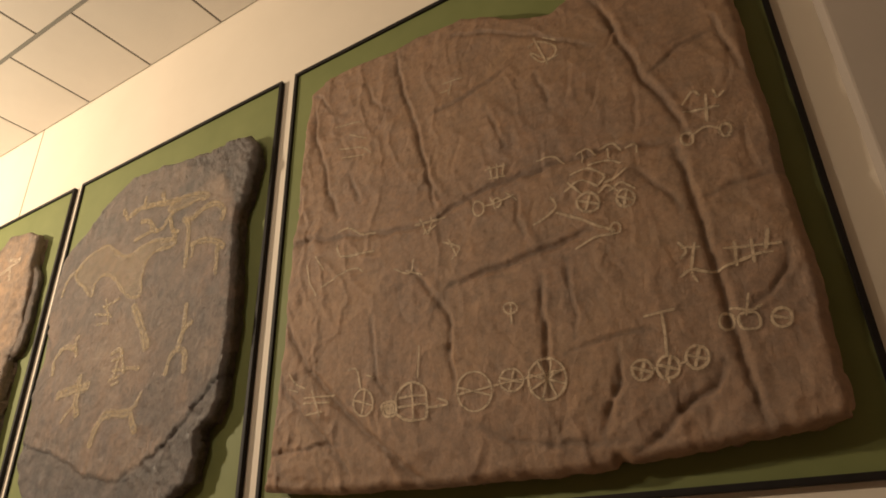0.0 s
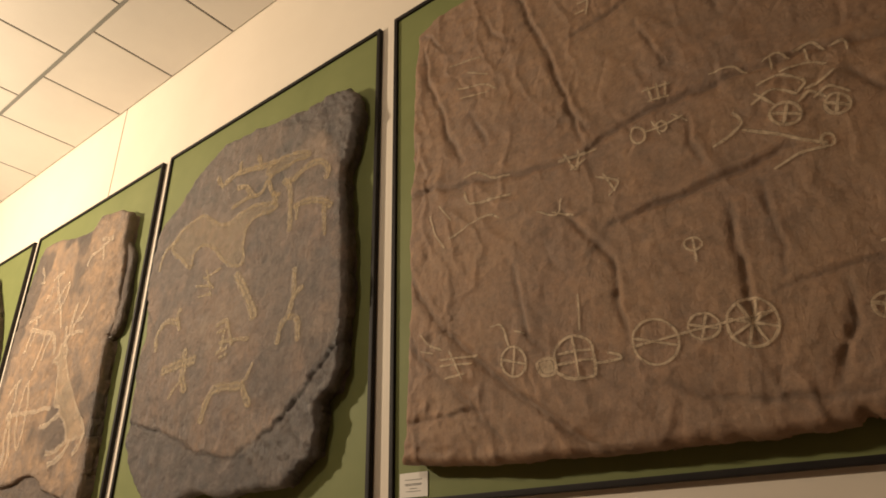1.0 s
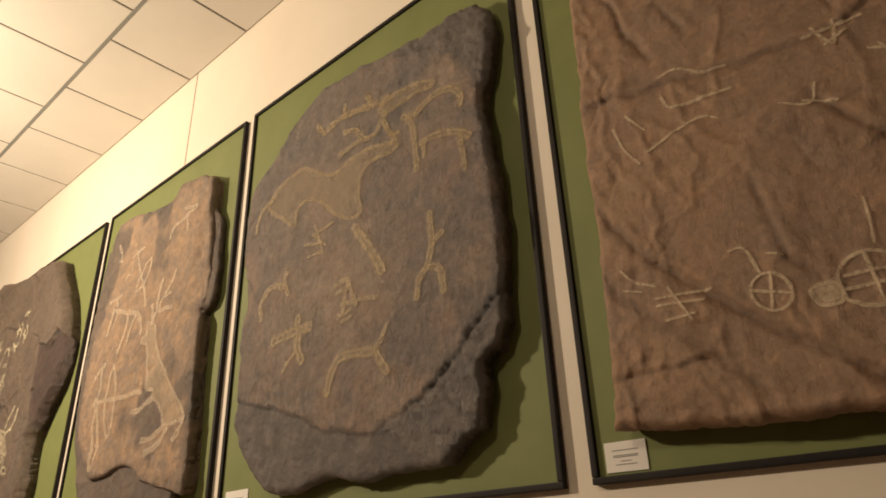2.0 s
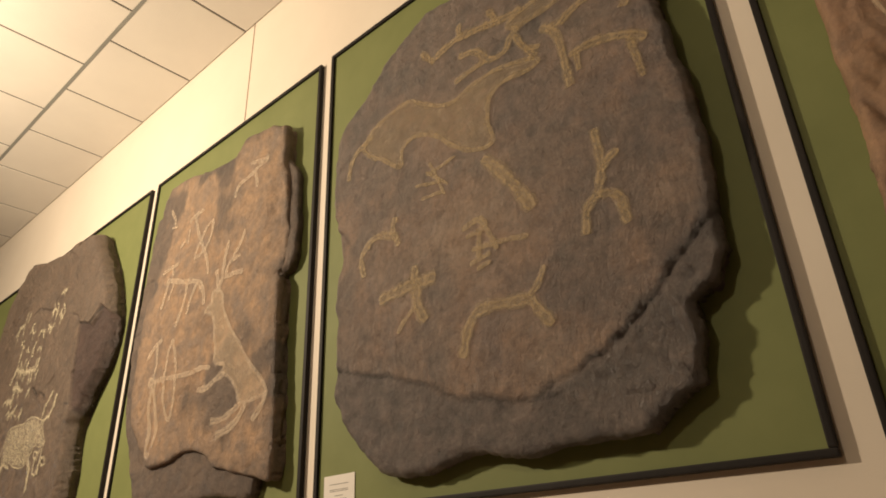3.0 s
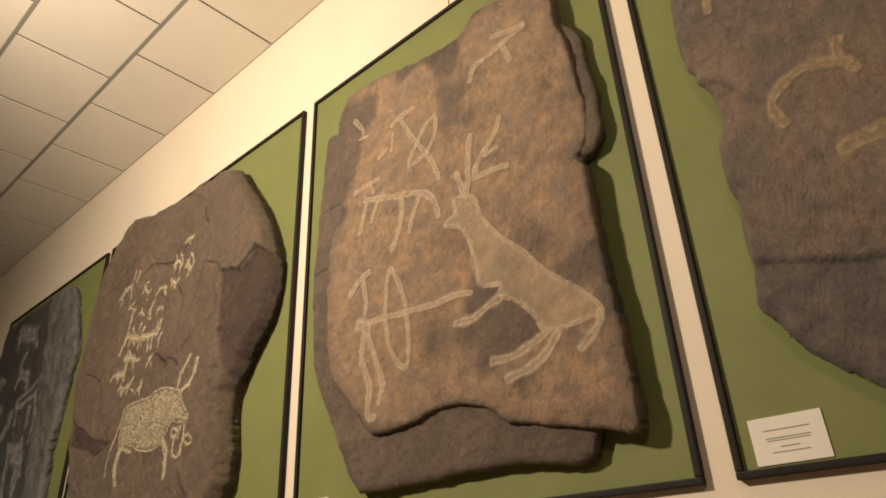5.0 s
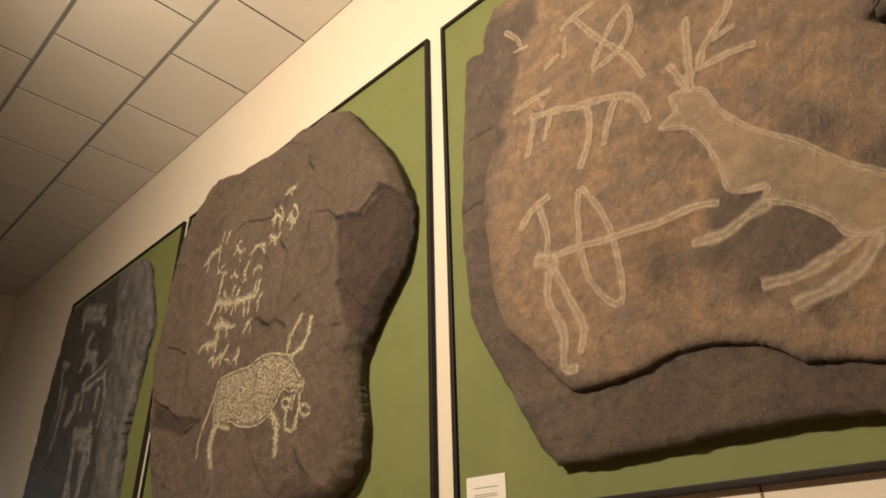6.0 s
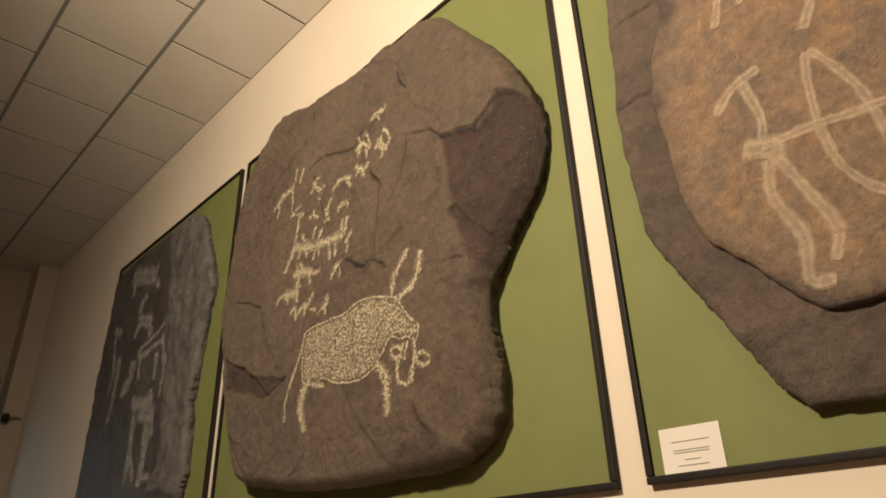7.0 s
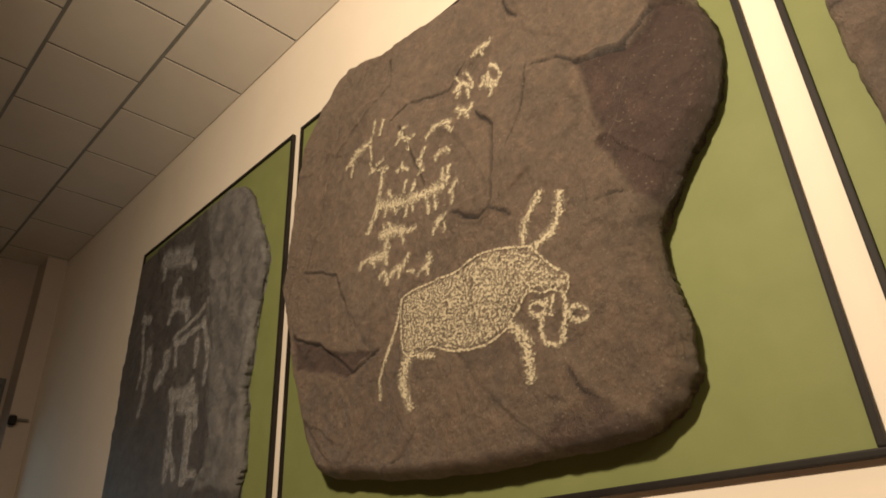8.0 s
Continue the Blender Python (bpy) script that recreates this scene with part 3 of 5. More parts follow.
def grooves(x, z, lines, lip=0.0):
    """Creases and cracks, each with a raised lip to one side."""
    h = 0.0
    wx, wz = x + 0.006 * fbm(x, z, 16, 91, 3), z + 0.006 * fbm(x, z, 16, 97, 3)
    for deep, wide, run in lines:
        d, side = to_line(wx, wz, run)
        s, w = d * side, wide / 1000
        ends = np.minimum(np.hypot(wx - run[0][0], wz - run[0][1]), np.hypot(wx - run[-1][0], wz - run[-1][1]))
        a = deep / 1000 * (0.35 + 0.65 * smooth_step(ends / 0.07))
        h = h - a * np.exp(-(d / w) ** 1.4) + lip * a * np.exp(-((s - 1.6 * w) / (1.6 * w)) ** 2)
    return h


def region(x, z, poly, soft=0.01, jag=0.012, seed=23):
    wx, wz = x + jag * fbm(x, z, 12, seed), z + jag * fbm(x, z, 12, seed + 5)
    return smooth_step(0.5 + depth_in(wx, wz, poly) / (2 * soft))


def blotches(x, z, scale, low, high, seed):
    return smooth_step((fbm(x, z, scale, seed, 4) - low) / (high - low))


def none(x, z, d):
    return np.zeros(x.shape)


def grain(x, z, seed):
    return 0.0045 * fbm(x, z, 4, seed) + 0.0022 * fbm(x, z, 19, seed + 11, 3)


rng = random.Random(12)
CREASES = []
for k in range(55):
    x, z, ang = rng.uniform(2.08, 3.69), rng.uniform(0.85, 2.40), rng.choice((1.5, 1.5, 1.8, 1.2, 0.4, 2.6)) + rng.uniform(-0.3, 0.3)
    run = [(x, z)]
    for j in range(rng.randint(2, 4)):
        ang += rng.uniform(-0.5, 0.5)
        x, z = x + 0.05 * math.cos(ang), z - 0.05 * math.sin(ang)
        run.append((x, z))
    CREASES.append((rng.uniform(2.5, 5.0), rng.uniform(4, 6.5), run))


def height_1(x, z, d):
    rx = x + 0.05 * fbm(x, z, 3, 41)
    folds = (1 - np.abs(fbm(rx * 1.6 + 0.3 * z, z * 0.55, 7, 44, 3))) ** 3
    cross = (1 - np.abs(fbm(rx * 0.7 - 0.4 * z, z * 1.4, 6, 48, 3))) ** 3
    left = smooth_step((3.0 - x) / 0.65) * 0.45 + smooth_step((1.05 - z) / 0.2) * 0.5 + 0.5
    h = 0.076 * edge_round(d, 0.022, 0.35) + 0.5 * grain(x, z, 31)
    h = h + left * (0.006 * folds + 0.0045 * cross)
    return h + 1.3 * grooves(x, z, CRACKS[1], 0.3) + grooves(x, z, CREASES, 0.3)


def height_2(x, z, d):
    low = region(x, z, LOW2, 0.008)
    crown = region(x, z, CROWN2, 0.02)
    chip = np.abs(fbm(x * 1.5 + z, z * 0.6 - x * 0.4, 22, 61, 3))
    h = 0.076 * edge_round(d, 0.022, 0.34) + grain(x, z, 33) - 0.009 * low - 0.010 * crown
    side = region(x, z, [(1.283, 0.914), (1.771, 1.259), (1.854, 1.185), (1.745, 0.779)], 0.03)
    near = depth_in(x, z, LOW2)
    tool = smooth_step((near + 0.13) / 0.10) * (1 - low)
    hatch = np.abs(fbm(x * 5.0, z * 0.9, 9, 87, 2))
    return h + (0.010 * crown + 0.010 * side) * chip - 0.006 * tool * hatch + grooves(x, z, CRACKS[2])


def height_3(x, z, d):
    return 0.046 * edge_round(d, 0.018, 0.4) + grain(x, z, 35) + grooves(x, z, CRACKS[3])


def height_3_top(x, z, d):
    rough = region(x, z, [(0.043, 2.118), (0.292, 2.112), (0.284, 1.586), (0.085, 1.610), (0.038, 1.814)], 0.03)
    return 0.072 * edge_round(d, 0.008, 0.25) + grain(x, z, 36) + rough * (0.008 * fbm(x, z, 14, 71) - 0.012)


def height_4(x, z, d):
    side = region(x, z, SIDE4, 0.008, 0.008)
    patch = np.maximum(region(x, z, PATCH4, 0.006), 0.6 * region(x, z, CORNER4, 0.02))
    slope = np.clip((x + 1.73) / 0.4, 0, 1)
    h = 0.104 * edge_round(d, 0.040, 0.55) + grain(x, z, 37) - side * (0.010 + 0.022 * slope) - 0.008 * patch
    flakes = smooth_step((fbm(x * 0.8 + 0.5 * z, z * 0.7, 3.0, 81, 2) - 0.1) / 0.06) + smooth_step((fbm(x, z * 0.7, 2.2, 85, 2) - 0.25) / 0.05)
    return h + 0.006 * flakes + 1.7 * grooves(x, z, CRACKS[4], 0.3)


def height_5(x, z, d):
    right = region(x, z, RIGHT5, 0.012)
    return 0.046 * edge_round(d, 0.02, 0.5) + grain(x, z, 39) + right * (0.006 + 0.008 * fbm(x, z, 9, 83)) + grooves(x, z, CRACKS[5])


def crack_shade(which, amount):
    """Shade put into the colour along the cracks, where the net is too coarse."""
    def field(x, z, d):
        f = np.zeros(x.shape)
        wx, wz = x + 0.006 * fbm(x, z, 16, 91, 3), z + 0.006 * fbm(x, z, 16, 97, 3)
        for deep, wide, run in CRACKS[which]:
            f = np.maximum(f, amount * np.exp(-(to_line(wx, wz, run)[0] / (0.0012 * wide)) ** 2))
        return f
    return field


def slab(name, poly, height, material, label, layer, step=0.008, jag=0.0035, seed=3, stain_shade=none, parent=None, chip=0.003):
    poly = ragged(poly, 0.012, jag, seed)
    def worn(x, z, d):
        return height(x, z, d) + chip * smooth_step((0.06 - d) / 0.06) * fbm(x + 0.4 * z, z, 21, seed + 70, 4)
    ob = sheet(name, poly, step, worn, material, parent, skirt=FACE, extra=(("layer", layer), ("stain_shade", stain_shade)), seed=seed)
    tagged(ob, label, "" if parent else "stone slab", "" if parent else "rock art casts")
    return ob, poly


S1, P1 = slab("relief_cast", OUT1, height_1, LEATHER, "brown creased hide-like cast with scratched cart drawings", none, 0.0065, 0.003, 3, stain_shade=crack_shade(1, 0.3), chip=0.002)
# the darker second tone also follows the rim, the top and random blotches
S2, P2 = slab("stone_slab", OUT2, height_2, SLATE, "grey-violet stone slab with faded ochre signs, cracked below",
              lambda x, z, d: np.clip(region(x, z, LOW2, 0.02) + region(x, z, CROWN2, 0.03) + 0.6 * region(x, z, SHADE2, 0.07) + 0.4 * smooth_step((0.05 - d) / 0.05) + 0.6 * blotches(x, z, 3.2, 0.0, 0.6, 63), 0, 1), seed=5, jag=0.005, stain_shade=crack_shade(2, 0.6), chip=0.004)
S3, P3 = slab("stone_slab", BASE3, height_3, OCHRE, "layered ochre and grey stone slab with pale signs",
              lambda x, z, d: 0.15 * blotches(x, z, 5, 0.0, 0.8, 65), seed=7, stain_shade=crack_shade(3, 0.8))
S3T, P3T = slab("upper_layer", TOP3, height_3_top, OCHRE, "warm ochre upper layer of the split slab",
                lambda x, z, d: np.clip(1 - 0.9 * blotches(x, z, 3.5, 0.2, 0.75, 67) - 0.5 * smooth_step((0.07 - d) / 0.07), 0, 1), seed=9,
                stain_shade=lambda x, z, d: 0.45 * np.exp(-(((x + 0.457) / 0.07) ** 2 + ((z - 1.229) / 0.09) ** 2)) + 0.3 * np.exp(-(((x + 0.339) / 0.09) ** 2 + ((z - 1.566) / 0.08) ** 2)), parent=S3)
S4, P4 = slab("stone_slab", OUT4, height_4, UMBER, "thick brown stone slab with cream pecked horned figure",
              lambda x, z, d: np.clip(region(x, z, SIDE4, 0.01, 0.008) + region(x, z, PATCH4, 0.008) + 0.7 * region(x, z, CORNER4, 0.02), 0, 1), step=0.0065, seed=11, stain_shade=crack_shade(4, 1.0))
S5, P5 = slab("stone_slab", OUT5, height_5, CHAR, "dark charcoal stone slab with faded pale signs", lambda x, z, d: region(x, z, RIGHT5, 0.02), 0.011, seed=13)

# ---- pecked and painted signs on the slabs: strokes (width in cm), fills ----
SIGNS = {n: [] for n in range(1, 6)}
SIGNS[1].append(("large spoked cart drawing", (
    (1, [(3.118, 1.013), (3.105, 0.983), (3.078, 0.968), (3.046, 0.973), (3.022, 0.996), (3.015, 1.03), (3.028, 1.06), (3.057, 1.076), (3.089, 1.07), (3.112, 1.046), (3.118, 1.013)]),
    (1, [(3.018, 1.04), (3.115, 1.003)]),
    (1, [(3.044, 1.072), (3.09, 0.972)]),
    (1, [(3.084, 1.072), (3.051, 0.971)]),
    (1, [(3.114, 1.043), (3.02, 0.999)]),
    (0.9, [(3, 1.029), (2.992, 1.013), (2.974, 1.005), (2.953, 1.008), (2.936, 1.022), (2.931, 1.041), (2.939, 1.058), (2.957, 1.066), (2.979, 1.062), (2.995, 1.048), (3, 1.029)]),
    (0.9, [(2.931, 1.047), (3, 1.023)]),
    (0.9, [(2.975, 1.064), (2.957, 1.006)]),
    (0.9, [(2.906, 1.014), (2.894, 0.985), (2.866, 0.969), (2.833, 0.974), (2.806, 0.998), (2.797, 1.031), (2.809, 1.062), (2.838, 1.078), (2.872, 1.072), (2.898, 1.047), (2.906, 1.014)]),
    (0.9, [(2.799, 1.042), (2.904, 1.004)]),
    (0.9, [(2.795, 1.022), (2.884, 1.027), (2.966, 1.032), (3.053, 1.035), (3.117, 1.039)]),
), ()))
SIGNS[1].append(("cart drawing with upright pole", (
    (1.1, [(3.337, 0.998), (3.33, 0.984), (3.316, 0.978), (3.302, 0.98), (3.291, 0.991), (3.289, 1.006), (3.295, 1.02), (3.309, 1.026), (3.324, 1.024), (3.334, 1.013), (3.337, 0.998)]),
    (1.1, [(3.289, 1.012), (3.336, 0.992)]),
    (1.1, [(3.322, 1.025), (3.304, 0.979)]),
    (1.1, [(3.399, 0.993), (3.392, 0.979), (3.377, 0.972), (3.362, 0.974), (3.35, 0.986), (3.348, 1.003), (3.356, 1.017), (3.37, 1.025), (3.386, 1.022), (3.397, 1.01), (3.399, 0.993)]),
    (1.1, [(3.349, 1.008), (3.398, 0.988)]),
    (1.1, [(3.384, 1.023), (3.364, 0.973)]),
    (1.1, [(3.467, 1.005), (3.459, 0.99), (3.445, 0.983), (3.43, 0.985), (3.419, 0.998), (3.417, 1.014), (3.425, 1.03), (3.439, 1.037), (3.455, 1.034), (3.465, 1.022), (3.467, 1.005)]),
    (1.1, [(3.418, 1.02), (3.466, 1)]),
    (1.1, [(3.452, 1.036), (3.432, 0.984)]),
    (1.1, [(3.336, 1.132), (3.371, 1.133), (3.413, 1.135)]),
    (1.2, [(3.381, 1.13), (3.38, 1.081), (3.376, 1.024)]),
    (1, [(3.337, 0.999), (3.349, 1.001)]),
    (1, [(3.401, 1.001), (3.417, 1.005)]),
    (1, [(3.37, 0.973), (3.372, 0.959)]),
), ()))
SIGNS[1].append(("domed wagon drawing", (
    (1.1, [(2.592, 0.996), (2.588, 1.046), (2.612, 1.076), (2.652, 1.081), (2.688, 1.058), (2.695, 1.014), (2.694, 0.971)]),
    (1.2, [(2.592, 0.996), (2.632, 0.974), (2.694, 0.971)]),
    (1, [(2.598, 1.044), (2.642, 1.043), (2.691, 1.038)]),
    (1, [(2.592, 1.017), (2.642, 1.016), (2.695, 1.014)]),
    (1, [(2.642, 1.079), (2.652, 0.972)]),
    (0.8, [(2.663, 1.092), (2.669, 1.142), (2.67, 1.19)]),
    (1, [(2.695, 1.002), (2.729, 1.001), (2.766, 1.001)]),
    (0.9, [(2.729, 1.023), (2.757, 1.012), (2.766, 1.001)]),
), ([(2.54, 1.036), (2.582, 1.035), (2.586, 0.997), (2.551, 0.997), (2.537, 1.02)], )))
SIGNS[1].append(("small wheel drawing", (
    (1, [(2.504, 1.043), (2.498, 1.021), (2.479, 1.009), (2.455, 1.012), (2.435, 1.03), (2.426, 1.055), (2.433, 1.078), (2.452, 1.091), (2.477, 1.087), (2.497, 1.069), (2.504, 1.043)]),
    (1, [(2.426, 1.064), (2.505, 1.035)]),
    (1, [(2.473, 1.089), (2.458, 1.009)]),
    (1, [(2.399, 1.162), (2.433, 1.158), (2.453, 1.093)]),
    (1, [(2.474, 1.133), (2.507, 1.119)]),
), ()))
SIGNS[1].append(("scratched sign", (
    (1, [(2.149, 1.193), (2.178, 1.155), (2.23, 1.128)]),
    (1, [(2.221, 1.1), (2.352, 1.091)]),
    (1, [(2.222, 1.082), (2.33, 1.071)]),
    (1, [(2.238, 1.043), (2.309, 1.044)]),
    (1, [(2.255, 1.12), (2.298, 1.031)]),
    (0.8, [(2.147, 1.141), (2.194, 1.125)]),
), ()))
SIGNS[1].append(("tangle of wheel drawings", (
    (1.1, [(3.27, 1.478), (3.262, 1.463), (3.245, 1.458), (3.225, 1.464), (3.211, 1.48), (3.207, 1.5), (3.215, 1.515), (3.232, 1.52), (3.252, 1.514), (3.266, 1.498), (3.27, 1.478)]),
    (1.1, [(3.207, 1.505), (3.269, 1.473)]),
    (1.1, [(3.249, 1.516), (3.229, 1.462)]),
    (1.1, [(3.365, 1.46), (3.358, 1.447), (3.345, 1.442), (3.331, 1.447), (3.32, 1.46), (3.318, 1.476), (3.325, 1.49), (3.338, 1.495), (3.352, 1.49), (3.363, 1.477), (3.365, 1.46)]),
    (1.1, [(3.318, 1.482), (3.364, 1.455)]),
    (1.1, [(3.35, 1.492), (3.333, 1.445)]),
    (1.1, [(3.07, 1.47), (3.106, 1.481), (3.144, 1.506), (3.131, 1.544)]),
    (1.2, [(3.142, 1.488), (3.213, 1.443), (3.257, 1.408), (3.301, 1.381)]),
    (1, [(3.315, 1.385), (3.312, 1.377), (3.305, 1.373), (3.297, 1.375), (3.292, 1.382), (3.291, 1.393), (3.295, 1.402), (3.302, 1.406), (3.309, 1.403), (3.314, 1.396), (3.315, 1.385)]),
    (1, [(3.186, 1.361), (3.245, 1.378), (3.3, 1.373)]),
    (1, [(3.174, 1.544), (3.228, 1.563), (3.273, 1.528)]),
    (1, [(3.197, 1.593), (3.249, 1.596), (3.294, 1.557), (3.274, 1.531)]),
    (1, [(3.29, 1.533), (3.324, 1.539), (3.358, 1.556)]),
    (1, [(3.302, 1.503), (3.336, 1.518), (3.371, 1.488)]),
    (1, [(3.186, 1.572), (3.223, 1.522)]),
    (1, [(3.27, 1.505), (3.297, 1.523), (3.325, 1.495)]),
), ()))
SIGNS[1].append(("row of scratched signs", (
    (0.9, [(3.222, 1.651), (3.257, 1.659), (3.279, 1.631)]),
    (0.9, [(3.289, 1.646), (3.331, 1.649), (3.351, 1.618)]),
    (0.9, [(3.25, 1.604), (3.308, 1.602), (3.346, 1.579)]),
    (0.9, [(3.099, 1.678), (3.153, 1.672), (3.185, 1.636)]),
    (0.9, [(3.361, 1.625), (3.392, 1.624), (3.392, 1.594)]),
    (0.9, [(3.24, 1.658), (3.238, 1.619)]),
    (0.9, [(3.314, 1.644), (3.313, 1.602)]),
), ()))
SIGNS[1].append(("small wheeled drawing", (
    (1, [(2.914, 1.576), (2.91, 1.562), (2.899, 1.556), (2.887, 1.56), (2.878, 1.572), (2.875, 1.588), (2.88, 1.602), (2.89, 1.608), (2.902, 1.604), (2.911, 1.592), (2.914, 1.576)]),
    (0.9, [(2.915, 1.585), (2.958, 1.583), (3.016, 1.591)]),
    (0.9, [(2.973, 1.578), (2.97, 1.57), (2.963, 1.566), (2.955, 1.569), (2.948, 1.577), (2.946, 1.587), (2.949, 1.595), (2.957, 1.598), (2.965, 1.596), (2.971, 1.588), (2.973, 1.578)]),
    (0.8, [(2.989, 1.608), (3.024, 1.572)]),
    (0.8, [(2.936, 1.61), (2.952, 1.561)]),
), ()))
SIGNS[1].append(("pale hatched sign", (
    (1, [(2.926, 1.71), (3.002, 1.703)]),
    (1, [(2.934, 1.672), (2.993, 1.667)]),
    (1, [(2.943, 1.719), (2.948, 1.667)]),
    (1, [(2.967, 1.72), (2.967, 1.664)]),
    (1, [(2.991, 1.713), (2.983, 1.665)]),
), ()))
SIGNS[1].append(("pale scratched sign", (
    (1.1, [(2.33, 1.673), (2.381, 1.673), (2.433, 1.635), (2.494, 1.623)]),
    (1.3, [(2.328, 1.622), (2.348, 1.573), (2.436, 1.559), (2.496, 1.552)]),
    (1, [(2.266, 1.473), (2.34, 1.5), (2.413, 1.51), (2.45, 1.488)]),
    (1, [(2.191, 1.583), (2.21, 1.512), (2.247, 1.45)]),
    (0.9, [(2.229, 1.606), (2.274, 1.539)]),
), ()))
SIGNS[1].append(("pale scratched sign", (
    (1.1, [(2.657, 1.599), (2.723, 1.595), (2.776, 1.59)]),
    (1.1, [(2.679, 1.613), (2.711, 1.549), (2.723, 1.609)]),
    (1, [(2.694, 1.554), (2.743, 1.572)]),
    (0.9, [(2.623, 1.446), (2.687, 1.414)]),
), ()))
SIGNS[1].append(("pale scratched sign", (
    (1, [(3.532, 1.69), (3.563, 1.723), (3.581, 1.701)]),
    (1.1, [(3.595, 1.699), (3.582, 1.616)]),
    (1, [(3.615, 1.709), (3.62, 1.678), (3.64, 1.69)]),
    (1.1, [(3.633, 1.569), (3.628, 1.56), (3.621, 1.556), (3.613, 1.559), (3.608, 1.568), (3.607, 1.58), (3.612, 1.59), (3.62, 1.593), (3.628, 1.59), (3.633, 1.581), (3.633, 1.569)]),
    (1.1, [(3.54, 1.579), (3.536, 1.569), (3.527, 1.566), (3.518, 1.569), (3.511, 1.579), (3.511, 1.591), (3.515, 1.601), (3.524, 1.605), (3.533, 1.601), (3.54, 1.591), (3.54, 1.579)]),
    (1.1, [(3.543, 1.592), (3.577, 1.603), (3.608, 1.583)]),
    (1, [(3.53, 1.668), (3.573, 1.66), (3.621, 1.65)]),
), ()))
SIGNS[1].append(("faded row of signs", (
    (1, [(3.45, 1.304), (3.466, 1.276), (3.449, 1.258)]),
    (1.1, [(3.44, 1.211), (3.47, 1.224), (3.513, 1.207), (3.566, 1.216), (3.618, 1.225), (3.653, 1.221)]),
    (1, [(3.489, 1.292), (3.469, 1.221), (3.478, 1.189)]),
    (1, [(3.577, 1.27), (3.57, 1.206)]),
    (1, [(3.614, 1.265), (3.608, 1.205)]),
    (1.2, [(3.654, 1.279), (3.638, 1.231)]),
    (1, [(3.549, 1.258), (3.61, 1.248), (3.675, 1.238)]),
    (1, [(3.454, 1.287), (3.5, 1.277)]),
), ()))
SIGNS[1].append(("faded wheel drawing", (
    (1, [(3.654, 1.06), (3.648, 1.048), (3.636, 1.042), (3.624, 1.045), (3.616, 1.055), (3.615, 1.068), (3.622, 1.08), (3.633, 1.086), (3.646, 1.083), (3.654, 1.073), (3.654, 1.06)]),
    (1, [(3.616, 1.072), (3.654, 1.056)]),
    (1, [(3.537, 1.076), (3.531, 1.065), (3.522, 1.06), (3.513, 1.062), (3.506, 1.071), (3.506, 1.083), (3.511, 1.094), (3.52, 1.099), (3.53, 1.097), (3.536, 1.088), (3.537, 1.076)]),
    (1, [(3.551, 1.087), (3.587, 1.085), (3.586, 1.052), (3.551, 1.056), (3.551, 1.087)]),
    (1, [(3.58, 1.135), (3.565, 1.083)]),
    (1, [(3.531, 1.11), (3.577, 1.094), (3.603, 1.102)]),
), ()))
SIGNS[1].append(("faded scratched sign", (
    (0.9, [(3.111, 2.118), (3.151, 2.121), (3.205, 2.069), (3.182, 2.034), (3.118, 2.09), (3.153, 2.035), (3.211, 2.033)]),
    (0.9, [(3.133, 2.145), (3.171, 2.016)]),
    (0.9, [(3.163, 2.134), (3.209, 2.1)]),
), ()))
SIGNS[1].append(("faded scratched sign", (
    (0.9, [(2.781, 2.122), (2.816, 2.118), (2.862, 2.111)]),
    (0.9, [(2.769, 2.09), (2.815, 2.083)]),
    (0.9, [(2.816, 2.118), (2.805, 2.063)]),
), ()))
SIGNS[1].append(("faded scratched sign", (
    (0.9, [(2.289, 2.141), (2.36, 2.133), (2.42, 2.117)]),
    (0.9, [(2.309, 2.033), (2.419, 1.999), (2.473, 1.953)]),
    (0.9, [(2.326, 1.986), (2.447, 1.956)]),
    (0.9, [(2.362, 2.079), (2.445, 2.03)]),
), ()))
SIGNS[1].append(("faded round sign", (
    (0.8, [(2.999, 1.231), (2.994, 1.223), (2.983, 1.219), (2.971, 1.222), (2.961, 1.23), (2.957, 1.241), (2.962, 1.25), (2.973, 1.253), (2.986, 1.25), (2.996, 1.242), (2.999, 1.231)]),
    (0.8, [(2.98, 1.253), (2.978, 1.19)]),
), ()))
SIGNS[1].append(("faded scratched sign", (
    (0.9, [(2.763, 1.506), (2.823, 1.469), (2.791, 1.436)]),
    (0.9, [(2.578, 1.462), (2.634, 1.434), (2.656, 1.477)]),
    (0.8, [(2.784, 1.509), (2.812, 1.443)]),
), ()))
SIGNS[2].append(("ochre branched sign", (
    (3, [(0.974, 2.155), (1.036, 2.174), (1.104, 2.178), (1.204, 2.162), (1.283, 2.144), (1.359, 2.14)]),
    (2.4, [(1.111, 2.18), (1.109, 2.241)]),
    (2.4, [(1.267, 2.147), (1.235, 2.218)]),
    (2.4, [(0.981, 2.157), (0.93, 2.227)]),
    (2, [(1.204, 2.159), (1.229, 2.172)]),
), ([(1.304, 2.112), (1.388, 2.139), (1.502, 2.12), (1.577, 2.09), (1.566, 2.077), (1.507, 2.085), (1.422, 2.081), (1.335, 2.081)], )))
SIGNS[2].append(("ochre curved sign", (
    (2.6, [(1.1, 2.105), (1.173, 2.08), (1.222, 2.02), (1.284, 2.015), (1.305, 2.056), (1.343, 2.076)]),
    (2.2, [(1.077, 2.008), (1.143, 2.017), (1.206, 2.027)]),
    (2.2, [(1.323, 2.057), (1.358, 1.984), (1.409, 1.955)]),
    (2.2, [(1.358, 1.984), (1.392, 1.925)]),
), ()))
